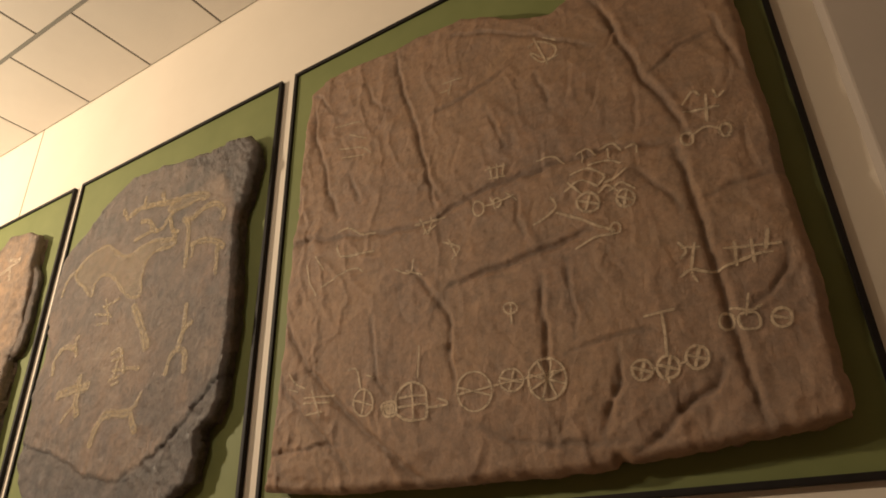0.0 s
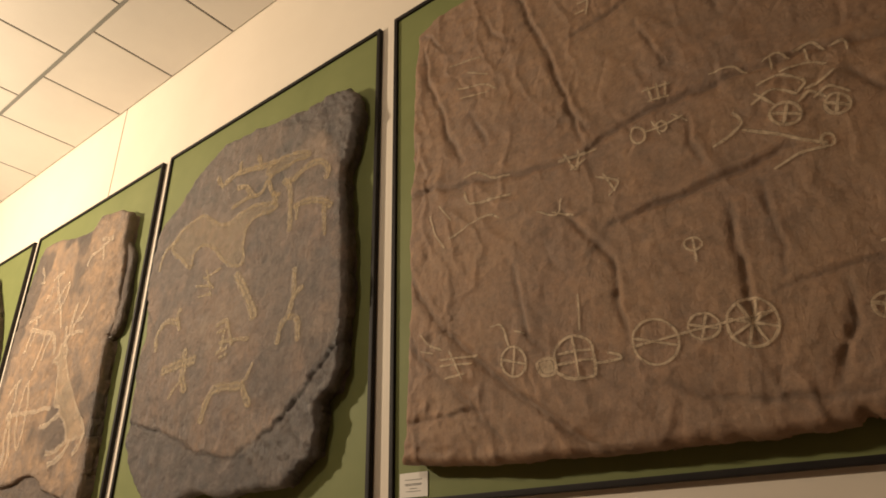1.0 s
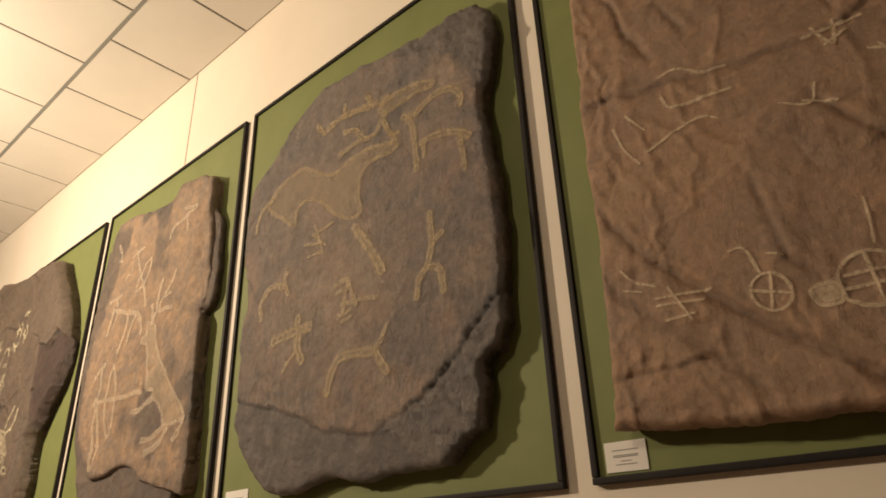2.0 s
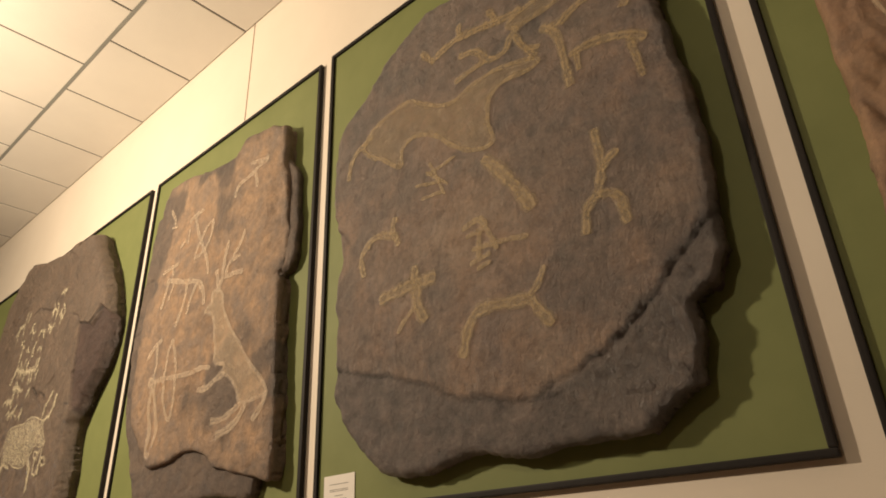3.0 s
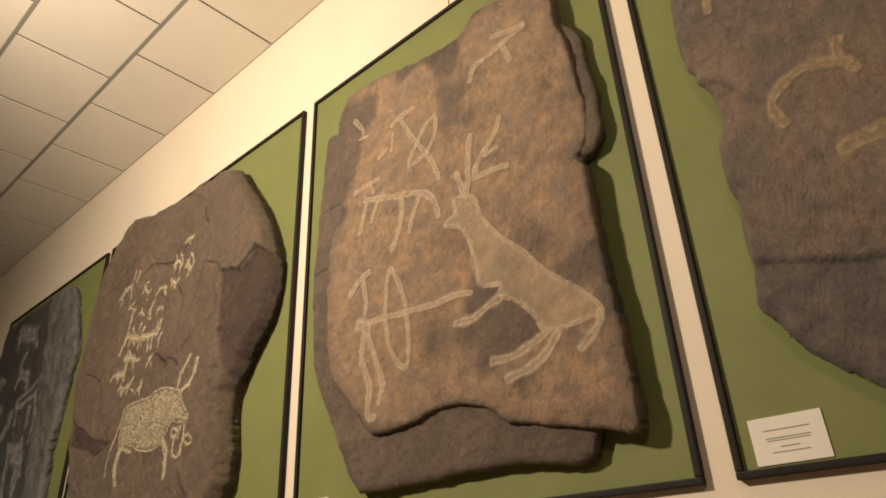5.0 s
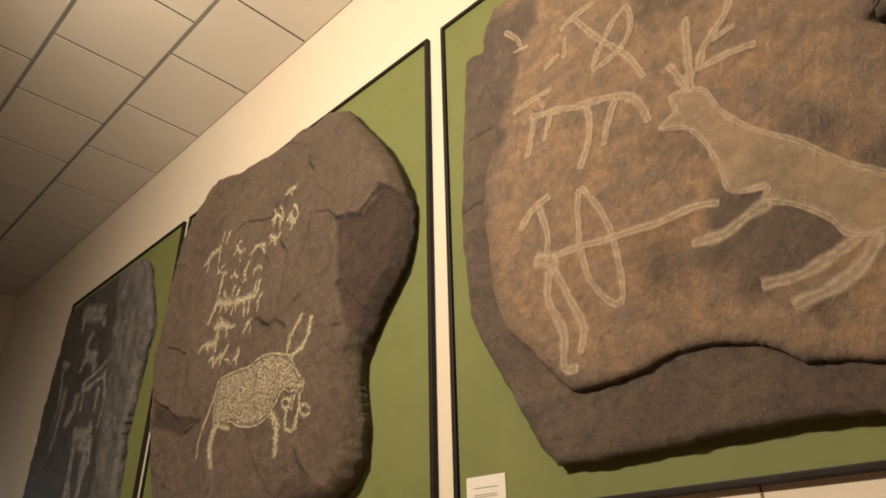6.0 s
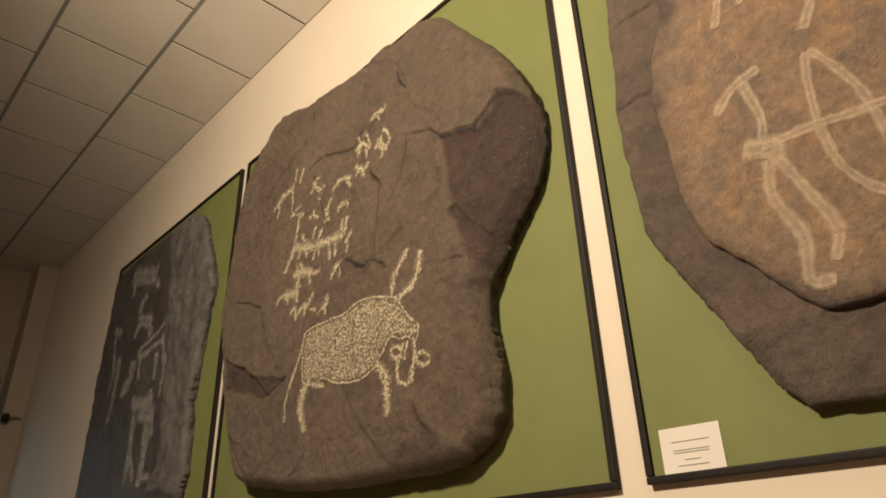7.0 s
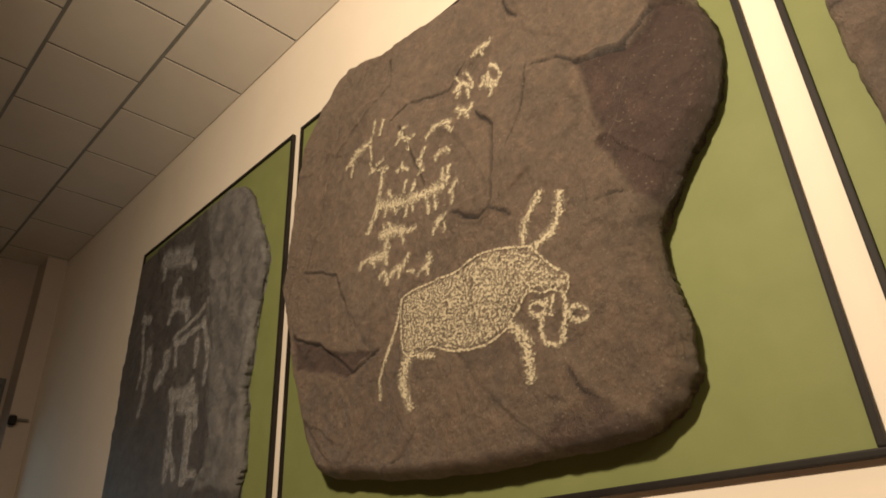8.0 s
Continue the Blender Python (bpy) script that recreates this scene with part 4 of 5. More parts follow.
SIGNS[2].append(("ochre arched sign", (
    (2.8, [(1.484, 1.989), (1.526, 2.021), (1.593, 2.033), (1.656, 2.013), (1.69, 1.966), (1.68, 1.925)]),
    (2.6, [(1.416, 2.024), (1.443, 2.005), (1.485, 2.003)]),
    (2.6, [(1.443, 2.005), (1.47, 1.958), (1.479, 1.888), (1.491, 1.758)]),
), ()))
SIGNS[2].append(("ochre slender sign", (
    (2.8, [(1.5, 1.864), (1.585, 1.864), (1.67, 1.832), (1.725, 1.788)]),
    (2.2, [(1.678, 1.811), (1.688, 1.746), (1.697, 1.675)]),
    (2, [(1.521, 1.868), (1.523, 1.799)]),
), ()))
SIGNS[2].append(("broad faded ochre shape", (
    (2.4, [(0.557, 1.852), (0.575, 1.926), (0.635, 1.971), (0.68, 1.995)]),
), ([(0.637, 1.954), (0.678, 2.012), (0.772, 2.041), (0.865, 2.047), (0.941, 1.995), (1.047, 1.937), (1.145, 1.957), (1.238, 1.962), (1.357, 1.936), (1.4, 1.906), (1.357, 1.893), (1.269, 1.899), (1.216, 1.865), (1.202, 1.787), (1.213, 1.707), (1.137, 1.714), (1.055, 1.771), (0.985, 1.842), (0.896, 1.882), (0.834, 1.855), (0.821, 1.794), (0.732, 1.867), (0.683, 1.896)], )))
SIGNS[2].append(("pale scratched patch", (
    (1.2, [(0.893, 1.685), (1.012, 1.659)]),
    (1.2, [(0.957, 1.749), (1.015, 1.607)]),
    (1.2, [(1.064, 1.725), (0.943, 1.706)]),
    (1.2, [(0.915, 1.631), (1.014, 1.621)]),
    (1.1, [(0.942, 1.719), (1.03, 1.639)]),
), ()))
SIGNS[2].append(("faded ochre sign", (
    (1.6, [(1.086, 1.432), (1.16, 1.446), (1.144, 1.483)]),
    (1.6, [(1.103, 1.387), (1.219, 1.378), (1.301, 1.363)]),
    (1.4, [(1.121, 1.321), (1.169, 1.331)]),
), ()))
SIGNS[2].append(("ochre forked sign", (
    (2.6, [(0.647, 1.44), (0.632, 1.511), (0.669, 1.549), (0.727, 1.565), (0.811, 1.532)]),
    (2.6, [(0.8, 1.609), (0.788, 1.561), (0.813, 1.502)]),
), ()))
SIGNS[2].append(("ochre cross shape", (
    (4, [(0.724, 1.335), (0.825, 1.347), (0.878, 1.35), (0.961, 1.348)]),
    (3.6, [(0.875, 1.413), (0.878, 1.35)]),
    (4, [(0.882, 1.348), (0.886, 1.279), (0.917, 1.219)]),
    (1.6, [(0.803, 1.208), (0.835, 1.244), (0.882, 1.277)]),
), ()))
SIGNS[2].append(("ochre bent sign", (
    (3.4, [(1.053, 1.076), (1.078, 1.155), (1.115, 1.194), (1.177, 1.198), (1.234, 1.191), (1.289, 1.186)]),
    (3, [(1.289, 1.186), (1.309, 1.151), (1.348, 1.1)]),
    (2, [(1.283, 1.191), (1.317, 1.223), (1.342, 1.263)]),
), ()))
SIGNS[2].append(("ochre tall sign", (
    (2.6, [(1.473, 1.302), (1.485, 1.371), (1.518, 1.403), (1.537, 1.455), (1.54, 1.51), (1.536, 1.595)]),
    (2.4, [(1.539, 1.461), (1.563, 1.489), (1.595, 1.502)]),
    (2.6, [(1.518, 1.403), (1.572, 1.376), (1.588, 1.293)]),
), ()))
SIGNS[2].append(("ochre thin sign", (
    (1.8, [(1.072, 1.462), (1.134, 1.474), (1.167, 1.424), (1.196, 1.359)]),
    (1.8, [(1.137, 1.438), (1.127, 1.354)]),
    (1.6, [(1.097, 1.343), (1.172, 1.356)]),
), ()))
SIGNS[2].append(("faded ochre streak", (
    (4, [(1.172, 1.67), (1.242, 1.58), (1.291, 1.502), (1.326, 1.438)]),
), ()))
SIGNS[3].append(("pale outlined sign with loop", (
    (2.2, [(-0.853, 1.485), (-0.806, 1.536), (-0.74, 1.557)]),
    (2, [(-0.782, 1.538), (-0.763, 1.432), (-0.774, 1.37)]),
    (4.4, [(-0.817, 1.372), (-0.756, 1.354), (-0.767, 1.325)]),
    (2, [(-0.777, 1.362), (-0.661, 1.357), (-0.54, 1.346), (-0.426, 1.339), (-0.358, 1.344), (-0.287, 1.331)]),
    (2.4, [(-0.77, 1.326), (-0.785, 1.245), (-0.75, 1.137), (-0.761, 1.05), (-0.717, 1.035)]),
    (2.2, [(-0.753, 1.322), (-0.712, 1.209), (-0.688, 1.135), (-0.707, 1.071)]),
    (1.7, [(-0.64, 1.53), (-0.657, 1.446), (-0.66, 1.34), (-0.648, 1.255), (-0.602, 1.179), (-0.567, 1.177), (-0.56, 1.274), (-0.571, 1.379), (-0.599, 1.462), (-0.64, 1.53)]),
), ()))
SIGNS[3].append(("large pale tapering shape", (
    (2.4, [(-0.041, 1.146), (-0.108, 1.121), (-0.176, 1.102), (-0.246, 1.107)]),
    (2.8, [(-0.01, 1.138), (-0.055, 1.09), (-0.111, 1.061), (-0.197, 1.042)]),
    (2.4, [(0.112, 1.163), (0.113, 1.13), (0.082, 1.099), (0.042, 1.067)]),
    (2.6, [(-0.181, 1.289), (-0.243, 1.269), (-0.293, 1.249), (-0.371, 1.254)]),
    (1.6, [(-0.18, 1.327), (-0.221, 1.333)]),
    (2, [(-0.294, 1.663), (-0.315, 1.742), (-0.33, 1.783)]),
    (2.2, [(-0.288, 1.669), (-0.272, 1.805), (-0.257, 1.906)]),
    (2, [(-0.26, 1.716), (-0.226, 1.784), (-0.161, 1.843), (-0.129, 1.909)]),
    (2, [(-0.249, 1.721), (-0.179, 1.718), (-0.112, 1.707)]),
    (1.6, [(-0.209, 1.786), (-0.145, 1.794)]),
), ([(-0.387, 1.6), (-0.339, 1.626), (-0.338, 1.682), (-0.261, 1.652), (-0.231, 1.569), (-0.174, 1.482), (-0.093, 1.399), (-0.019, 1.306), (0.061, 1.235), (0.103, 1.189), (0.123, 1.15), (0.063, 1.145), (-0.01, 1.141), (-0.062, 1.159), (-0.085, 1.205), (-0.135, 1.258), (-0.193, 1.297), (-0.18, 1.323), (-0.254, 1.345), (-0.265, 1.411), (-0.285, 1.5), (-0.322, 1.566)], )))
SIGNS[3].append(("pale sign with four strokes", (
    (2, [(-0.841, 1.916), (-0.769, 1.929), (-0.692, 1.928)]),
    (2.4, [(-0.782, 1.866), (-0.624, 1.813), (-0.494, 1.775), (-0.432, 1.719), (-0.413, 1.641)]),
    (2, [(-0.763, 1.853), (-0.806, 1.722)]),
    (1.8, [(-0.706, 1.83), (-0.738, 1.747)]),
    (2, [(-0.583, 1.792), (-0.585, 1.696), (-0.631, 1.591)]),
    (2, [(-0.494, 1.768), (-0.534, 1.677), (-0.551, 1.632)]),
    (1.6, [(-0.751, 1.927), (-0.723, 1.873)]),
), ()))
SIGNS[3].append(("pale crossed sign", (
    (2, [(-0.633, 2.128), (-0.572, 2.147), (-0.498, 2.148)]),
    (2, [(-0.579, 2.142), (-0.517, 2.017), (-0.435, 1.887), (-0.4, 1.784)]),
    (1.7, [(-0.549, 1.91), (-0.5, 1.983), (-0.437, 2.044), (-0.406, 2.055), (-0.405, 1.977), (-0.451, 1.922), (-0.549, 1.902)]),
    (1.6, [(-0.634, 2.014), (-0.618, 2.092)]),
), ()))
SIGNS[3].append(("pale bent sign", (
    (1.8, [(-0.847, 2.278), (-0.799, 2.209), (-0.788, 2.157)]),
    (1.4, [(-0.819, 2.166), (-0.758, 2.154)]),
), ()))
SIGNS[3].append(("pale slanting sign", (
    (2.2, [(-0.238, 2.107), (-0.217, 2.163), (-0.15, 2.178), (-0.079, 2.191), (0.009, 2.209)]),
    (2, [(-0.092, 2.192), (-0.064, 2.097)]),
    (2, [(-0.138, 2.252), (-0.036, 2.218), (0.01, 2.219)]),
), ()))
SIGNS[3].append(("faint pale stroke", (
    (1.6, [(-0.712, 2.022), (-0.65, 2.042)]),
), ()))
SIGNS[4].append(("large cream pecked shape with horns", (
    (1.92, [(-2.496, 1.367), (-2.518, 1.295), (-2.561, 1.221), (-2.604, 1.156), (-2.604, 1.079)]),
    (4.32, [(-2.44, 1.207), (-2.475, 1.162), (-2.487, 1.111), (-2.471, 1.059), (-2.452, 1.02)]),
    (4.08, [(-2.053, 1.177), (-2.009, 1.132), (-1.998, 1.074), (-1.997, 0.996)]),
    (2.88, [(-1.977, 1.377), (-1.964, 1.447), (-1.931, 1.495), (-1.892, 1.529)]),
    (3.36, [(-1.948, 1.358), (-1.887, 1.388), (-1.852, 1.434), (-1.837, 1.506)]),
    (1.8, [(-1.807, 1.132), (-1.813, 1.122), (-1.826, 1.119), (-1.841, 1.124), (-1.852, 1.134), (-1.855, 1.147), (-1.849, 1.156), (-1.835, 1.159), (-1.82, 1.155), (-1.81, 1.144), (-1.807, 1.132)]),
    (1.8, [(-1.931, 1.181), (-1.936, 1.172), (-1.948, 1.168), (-1.961, 1.172), (-1.971, 1.182), (-1.974, 1.195), (-1.968, 1.204), (-1.956, 1.207), (-1.943, 1.203), (-1.933, 1.193), (-1.931, 1.181)]),
    (1.92, [(-1.914, 1.209), (-1.941, 1.151), (-1.945, 1.106), (-1.915, 1.079), (-1.888, 1.084), (-1.868, 1.144), (-1.86, 1.204)]),
    (1.68, [(-1.895, 1.212), (-1.911, 1.154)]),
    (2.16, [(-2.433, 1.187), (-2.342, 1.16)]),
), ([(-2.49, 1.306), (-2.488, 1.374), (-2.446, 1.4), (-2.34, 1.403), (-2.241, 1.397), (-2.145, 1.418), (-2.079, 1.411), (-1.987, 1.384), (-1.948, 1.369), (-1.924, 1.333), (-1.884, 1.285), (-1.845, 1.246), (-1.855, 1.202), (-1.893, 1.223), (-1.93, 1.227), (-1.975, 1.242), (-2.009, 1.212), (-2.042, 1.182), (-2.065, 1.164), (-2.107, 1.151), (-2.171, 1.144), (-2.282, 1.162), (-2.352, 1.193), (-2.415, 1.183), (-2.479, 1.209)], )))
SIGNS[4].append(("cream pecked sign with two upright strokes", (
    (4.35, [(-2.629, 2.112), (-2.714, 2.098), (-2.793, 2.08)]),
    (2.03, [(-2.623, 2.119), (-2.609, 2.193)]),
    (2.03, [(-2.592, 2.102), (-2.561, 2.165)]),
    (1.885, [(-2.797, 2.082), (-2.819, 2.06)]),
    (2.03, [(-2.764, 2.07), (-2.777, 2.004)]),
    (2.03, [(-2.65, 2.091), (-2.636, 2.015)]),
), ()))
SIGNS[4].append(("cream pecked sign", (
    (2.61, [(-2.478, 2.059), (-2.448, 2.012), (-2.415, 1.988)]),
    (1.885, [(-2.469, 2.028), (-2.502, 2.003)]),
    (1.885, [(-2.43, 1.997), (-2.435, 1.952)]),
    (1.74, [(-2.472, 2.061), (-2.428, 2.056)]),
    (1.74, [(-2.415, 1.998), (-2.388, 1.998)]),
), ()))
SIGNS[4].append(("cream hooked sign", (
    (2.9, [(-2.349, 1.952), (-2.302, 1.969), (-2.238, 1.962), (-2.21, 1.941)]),
    (2.03, [(-2.238, 1.952), (-2.207, 1.906)]),
), ()))
SIGNS[4].append(("cream upright sign", (
    (3.19, [(-2.347, 1.922), (-2.375, 1.879), (-2.372, 1.821)]),
), ()))
SIGNS[4].append(("cream hooked sign", (
    (2.9, [(-2.303, 1.851), (-2.264, 1.858), (-2.227, 1.843)]),
    (1.74, [(-2.3, 1.859), (-2.299, 1.83)]),
), ()))
SIGNS[4].append(("cream pecked sign", (
    (2.175, [(-2.667, 1.968), (-2.623, 1.972), (-2.563, 1.982)]),
    (2.03, [(-2.643, 1.956), (-2.65, 2.011)]),
    (1.885, [(-2.609, 1.955), (-2.535, 1.927)]),
), ()))
SIGNS[4].append(("cream pecked sign", (
    (2.32, [(-2.498, 1.884), (-2.47, 1.894), (-2.432, 1.865)]),
    (1.885, [(-2.463, 1.92), (-2.459, 1.874)]),
), ()))
SIGNS[4].append(("cream long stroke", (
    (2.61, [(-2.567, 1.948), (-2.584, 1.877), (-2.61, 1.816), (-2.642, 1.735), (-2.665, 1.697)]),
), ()))
SIGNS[4].append(("cluster of cream pecked signs", (
    (4.93, [(-2.623, 1.803), (-2.553, 1.778), (-2.456, 1.751)]),
    (4.64, [(-2.456, 1.751), (-2.404, 1.74), (-2.343, 1.734)]),
    (4.35, [(-2.343, 1.734), (-2.268, 1.725)]),
    (2.32, [(-2.552, 1.838), (-2.522, 1.79)]),
    (1.885, [(-2.6, 1.793), (-2.623, 1.736)]),
    (1.885, [(-2.559, 1.769), (-2.572, 1.733)]),
    (1.885, [(-2.522, 1.764), (-2.505, 1.717)]),
    (1.885, [(-2.448, 1.738), (-2.459, 1.684)]),
    (1.885, [(-2.419, 1.733), (-2.418, 1.684)]),
    (2.03, [(-2.349, 1.719), (-2.345, 1.647)]),
    (2.03, [(-2.316, 1.715), (-2.31, 1.649)]),
    (1.885, [(-2.461, 1.783), (-2.442, 1.832)]),
    (1.885, [(-2.418, 1.763), (-2.401, 1.812)]),
    (2.03, [(-2.281, 1.731), (-2.268, 1.796)]),
    (2.03, [(-2.26, 1.721), (-2.241, 1.796)]),
), ()))
SIGNS[4].append(("cream pecked sign", (
    (2.465, [(-2.25, 1.681), (-2.222, 1.711), (-2.206, 1.717)]),
    (2.03, [(-2.231, 1.686), (-2.24, 1.639)]),
), ()))
SIGNS[4].append(("small cream pecked sign", (
    (3.19, [(-2.318, 1.593), (-2.296, 1.609), (-2.268, 1.601)]),
    (1.885, [(-2.321, 1.594), (-2.331, 1.563)]),
    (1.885, [(-2.276, 1.596), (-2.279, 1.554)]),
    (1.74, [(-2.275, 1.608), (-2.252, 1.613)]),
), ()))
SIGNS[4].append(("cluster of cream pecked signs", (
    (4.93, [(-2.604, 1.668), (-2.539, 1.664), (-2.46, 1.635)]),
    (3.77, [(-2.549, 1.65), (-2.571, 1.605)]),
    (2.61, [(-2.46, 1.631), (-2.404, 1.625)]),
    (1.885, [(-2.579, 1.713), (-2.567, 1.657)]),
    (1.885, [(-2.489, 1.643), (-2.47, 1.587)]),
    (1.74, [(-2.518, 1.655), (-2.554, 1.711)]),
), ()))
SIGNS[4].append(("cluster of cream pecked signs", (
    (4.93, [(-2.661, 1.6), (-2.592, 1.587), (-2.55, 1.588)]),
    (2.61, [(-2.713, 1.592), (-2.661, 1.604)]),
    (2.175, [(-2.712, 1.569), (-2.7, 1.61)]),
    (1.885, [(-2.633, 1.589), (-2.623, 1.55)]),
    (1.885, [(-2.574, 1.58), (-2.556, 1.538)]),
    (1.74, [(-2.556, 1.59), (-2.534, 1.608)]),
), ()))
SIGNS[4].append(("cream pecked sign", (
    (2.61, [(-2.599, 1.502), (-2.572, 1.518), (-2.555, 1.461)]),
), ()))
SIGNS[4].append(("cream pecked sign", (
    (2.9, [(-2.545, 1.488), (-2.513, 1.51), (-2.482, 1.494)]),
    (2.61, [(-2.493, 1.494), (-2.455, 1.526), (-2.438, 1.541)]),
    (1.885, [(-2.493, 1.494), (-2.502, 1.462)]),
), ()))
SIGNS[4].append(("small cream stroke", (
    (1.595, [(-2.46, 1.482), (-2.416, 1.466)]),
), ()))
SIGNS[4].append(("small cream pecked sign", (
    (3.19, [(-2.389, 1.457), (-2.362, 1.471), (-2.337, 1.492)]),
    (1.885, [(-2.395, 1.462), (-2.409, 1.445)]),
    (1.885, [(-2.357, 1.465), (-2.364, 1.431)]),
    (1.74, [(-2.366, 1.5), (-2.337, 1.505)]),
), ()))
SIGNS[4].append(("cream pecked sign", (
    (2.32, [(-2.11, 2.168), (-2.072, 2.182), (-2.033, 2.175), (-2.011, 2.19)]),
    (1.885, [(-2.072, 2.182), (-2.06, 2.146)]),
), ()))
SIGNS[4].append(("cream curled sign", (
    (2.175, [(-2.039, 2.094), (-2.008, 2.059), (-1.998, 2.016), (-2.023, 2.007), (-2.048, 2.037), (-2.042, 2.067)]),
    (2.61, [(-2.065, 2.063), (-2.057, 2.019), (-2.011, 1.989)]),
    (1.885, [(-2.066, 2.034), (-2.094, 2.026)]),
    (1.885, [(-2.034, 2.004), (-2.048, 1.961)]),
), ()))
SIGNS[4].append(("cream pecked sign", (
    (2.61, [(-2.2, 2.066), (-2.16, 2.086), (-2.119, 2.044)]),
    (1.885, [(-2.146, 2.131), (-2.125, 2.088), (-2.117, 2.038)]),
    (1.885, [(-2.174, 2.08), (-2.186, 2.035)]),
    (1.885, [(-2.141, 2.063), (-2.143, 2.008)]),
    (1.74, [(-2.161, 2.081), (-2.192, 2.137)]),
), ()))
SIGNS[4].append(("cream pecked sign", (
    (2.61, [(-2.187, 1.994), (-2.15, 1.958), (-2.118, 1.967)]),
    (1.74, [(-2.167, 1.968), (-2.178, 1.936)]),
    (1.74, [(-2.144, 1.959), (-2.14, 1.919)]),
    (1.74, [(-2.134, 1.962), (-2.119, 1.986)]),
), ()))
SIGNS[5].append(("faded grey block sign", (
    (10.8, [(-4.743, 2.395), (-4.519, 2.333), (-4.315, 2.283)]),
    (4.8, [(-4.667, 2.351), (-4.675, 2.235)]),
    (4.2, [(-4.306, 2.252), (-4.257, 2.167)]),
), ()))
SIGNS[5].append(("faded grey curved sign", (
    (4.8, [(-4.415, 2.172), (-4.478, 2.124), (-4.475, 2.019)]),
    (7.2, [(-4.475, 2.019), (-4.268, 1.959)]),
    (4.8, [(-4.478, 2.007), (-4.512, 1.913)]),
    (4.8, [(-4.306, 1.955), (-4.256, 1.869)]),
), ()))
SIGNS[5].append(("faded grey hatched sign", (
    (3, [(-4.064, 1.9), (-4.181, 1.852), (-4.333, 1.818), (-4.408, 1.801)]),
    (3, [(-4.062, 1.795), (-4.193, 1.778), (-4.34, 1.75)]),
    (3.6, [(-4.119, 1.732), (-4.107, 1.57)]),
    (3.6, [(-4.083, 1.832), (-4, 1.635), (-3.978, 1.45)]),
    (3.6, [(-4.352, 1.792), (-4.328, 1.624)]),
    (3, [(-4.385, 1.769), (-4.235, 1.746)]),
), ()))
SIGNS[5].append(("faded grey long sign", (
    (3, [(-4.827, 2.045), (-4.851, 1.959), (-4.794, 1.745), (-4.804, 1.61)]),
    (4.8, [(-4.9, 2.071), (-4.761, 2.014)]),
    (7.2, [(-4.732, 1.847), (-4.695, 1.682)]),
    (4.8, [(-4.698, 1.689), (-4.7, 1.556), (-4.737, 1.439)]),
    (7.2, [(-4.464, 1.758), (-4.453, 1.661), (-4.568, 1.57)]),
), ()))
SIGNS[5].append(("faded grey forked sign", (
    (6, [(-4.308, 1.471), (-4.071, 1.454)]),
    (7.2, [(-4.238, 1.405), (-4.016, 1.374)]),
    (4.2, [(-4.342, 1.52), (-4.295, 1.428)]),
    (4.2, [(-4.126, 1.528), (-4.112, 1.429)]),
    (5.4, [(-4.296, 1.431), (-4.281, 1.22), (-4.292, 1.046)]),
    (4.2, [(-4.257, 1.184), (-4.178, 1.044)]),
    (6, [(-4.11, 1.379), (-4.085, 1.163), (-4.092, 1.008)]),
    (3.6, [(-4.056, 1.058), (-3.959, 1.045)]),
    (4.2, [(-4.052, 1.381), (-4.024, 1.251)]),
), ()))


def glide(run, step=0.006):
    """A smooth run through the given points."""
    p = [np.array(q) for q in run]
    if len(p) == 2:
        n = max(2, int(np.linalg.norm(p[1] - p[0]) / step))
        return [p[0] + (p[1] - p[0]) * k / n for k in range(n + 1)]
    closed = np.linalg.norm(p[0] - p[-1]) < 0.004
    ext = [p[-2] if closed else 2 * p[0] - p[1]] + p + [p[1] if closed else 2 * p[-1] - p[-2]]
    out = []
    for a, b, c, d in zip(ext, ext[1:], ext[2:], ext[3:]):
        n = max(2, int(np.linalg.norm(c - b) / step))
        for k in range(n):
            t = k / n
            out.append(0.5 * (2 * b + (c - a) * t + (2 * a - 5 * b + 4 * c - d) * t * t + (3 * b - a - 3 * c + d) * t ** 3))
    return out + [p[-1]]


ACROSS = (-1.0, -0.6, 0.0, 0.6, 1.0)


def clusters(lines):
    """Groups of strokes that touch one another."""
    groups = []
    for width, run, body in lines:
        pts = np.array(glide(run))
        mine = [(width, run, pts, body)]
        rest = []
        for g in groups:
            near = any(np.min(np.hypot(p[:, None, 0] - pts[None, :, 0], p[:, None, 1] - pts[None, :, 1])) < (width + w) / 170 for w, _, p, _ in g)
            if near:
                mine = g + mine
            else:
                rest.append(g)
        groups = rest + [mine]
    return groups


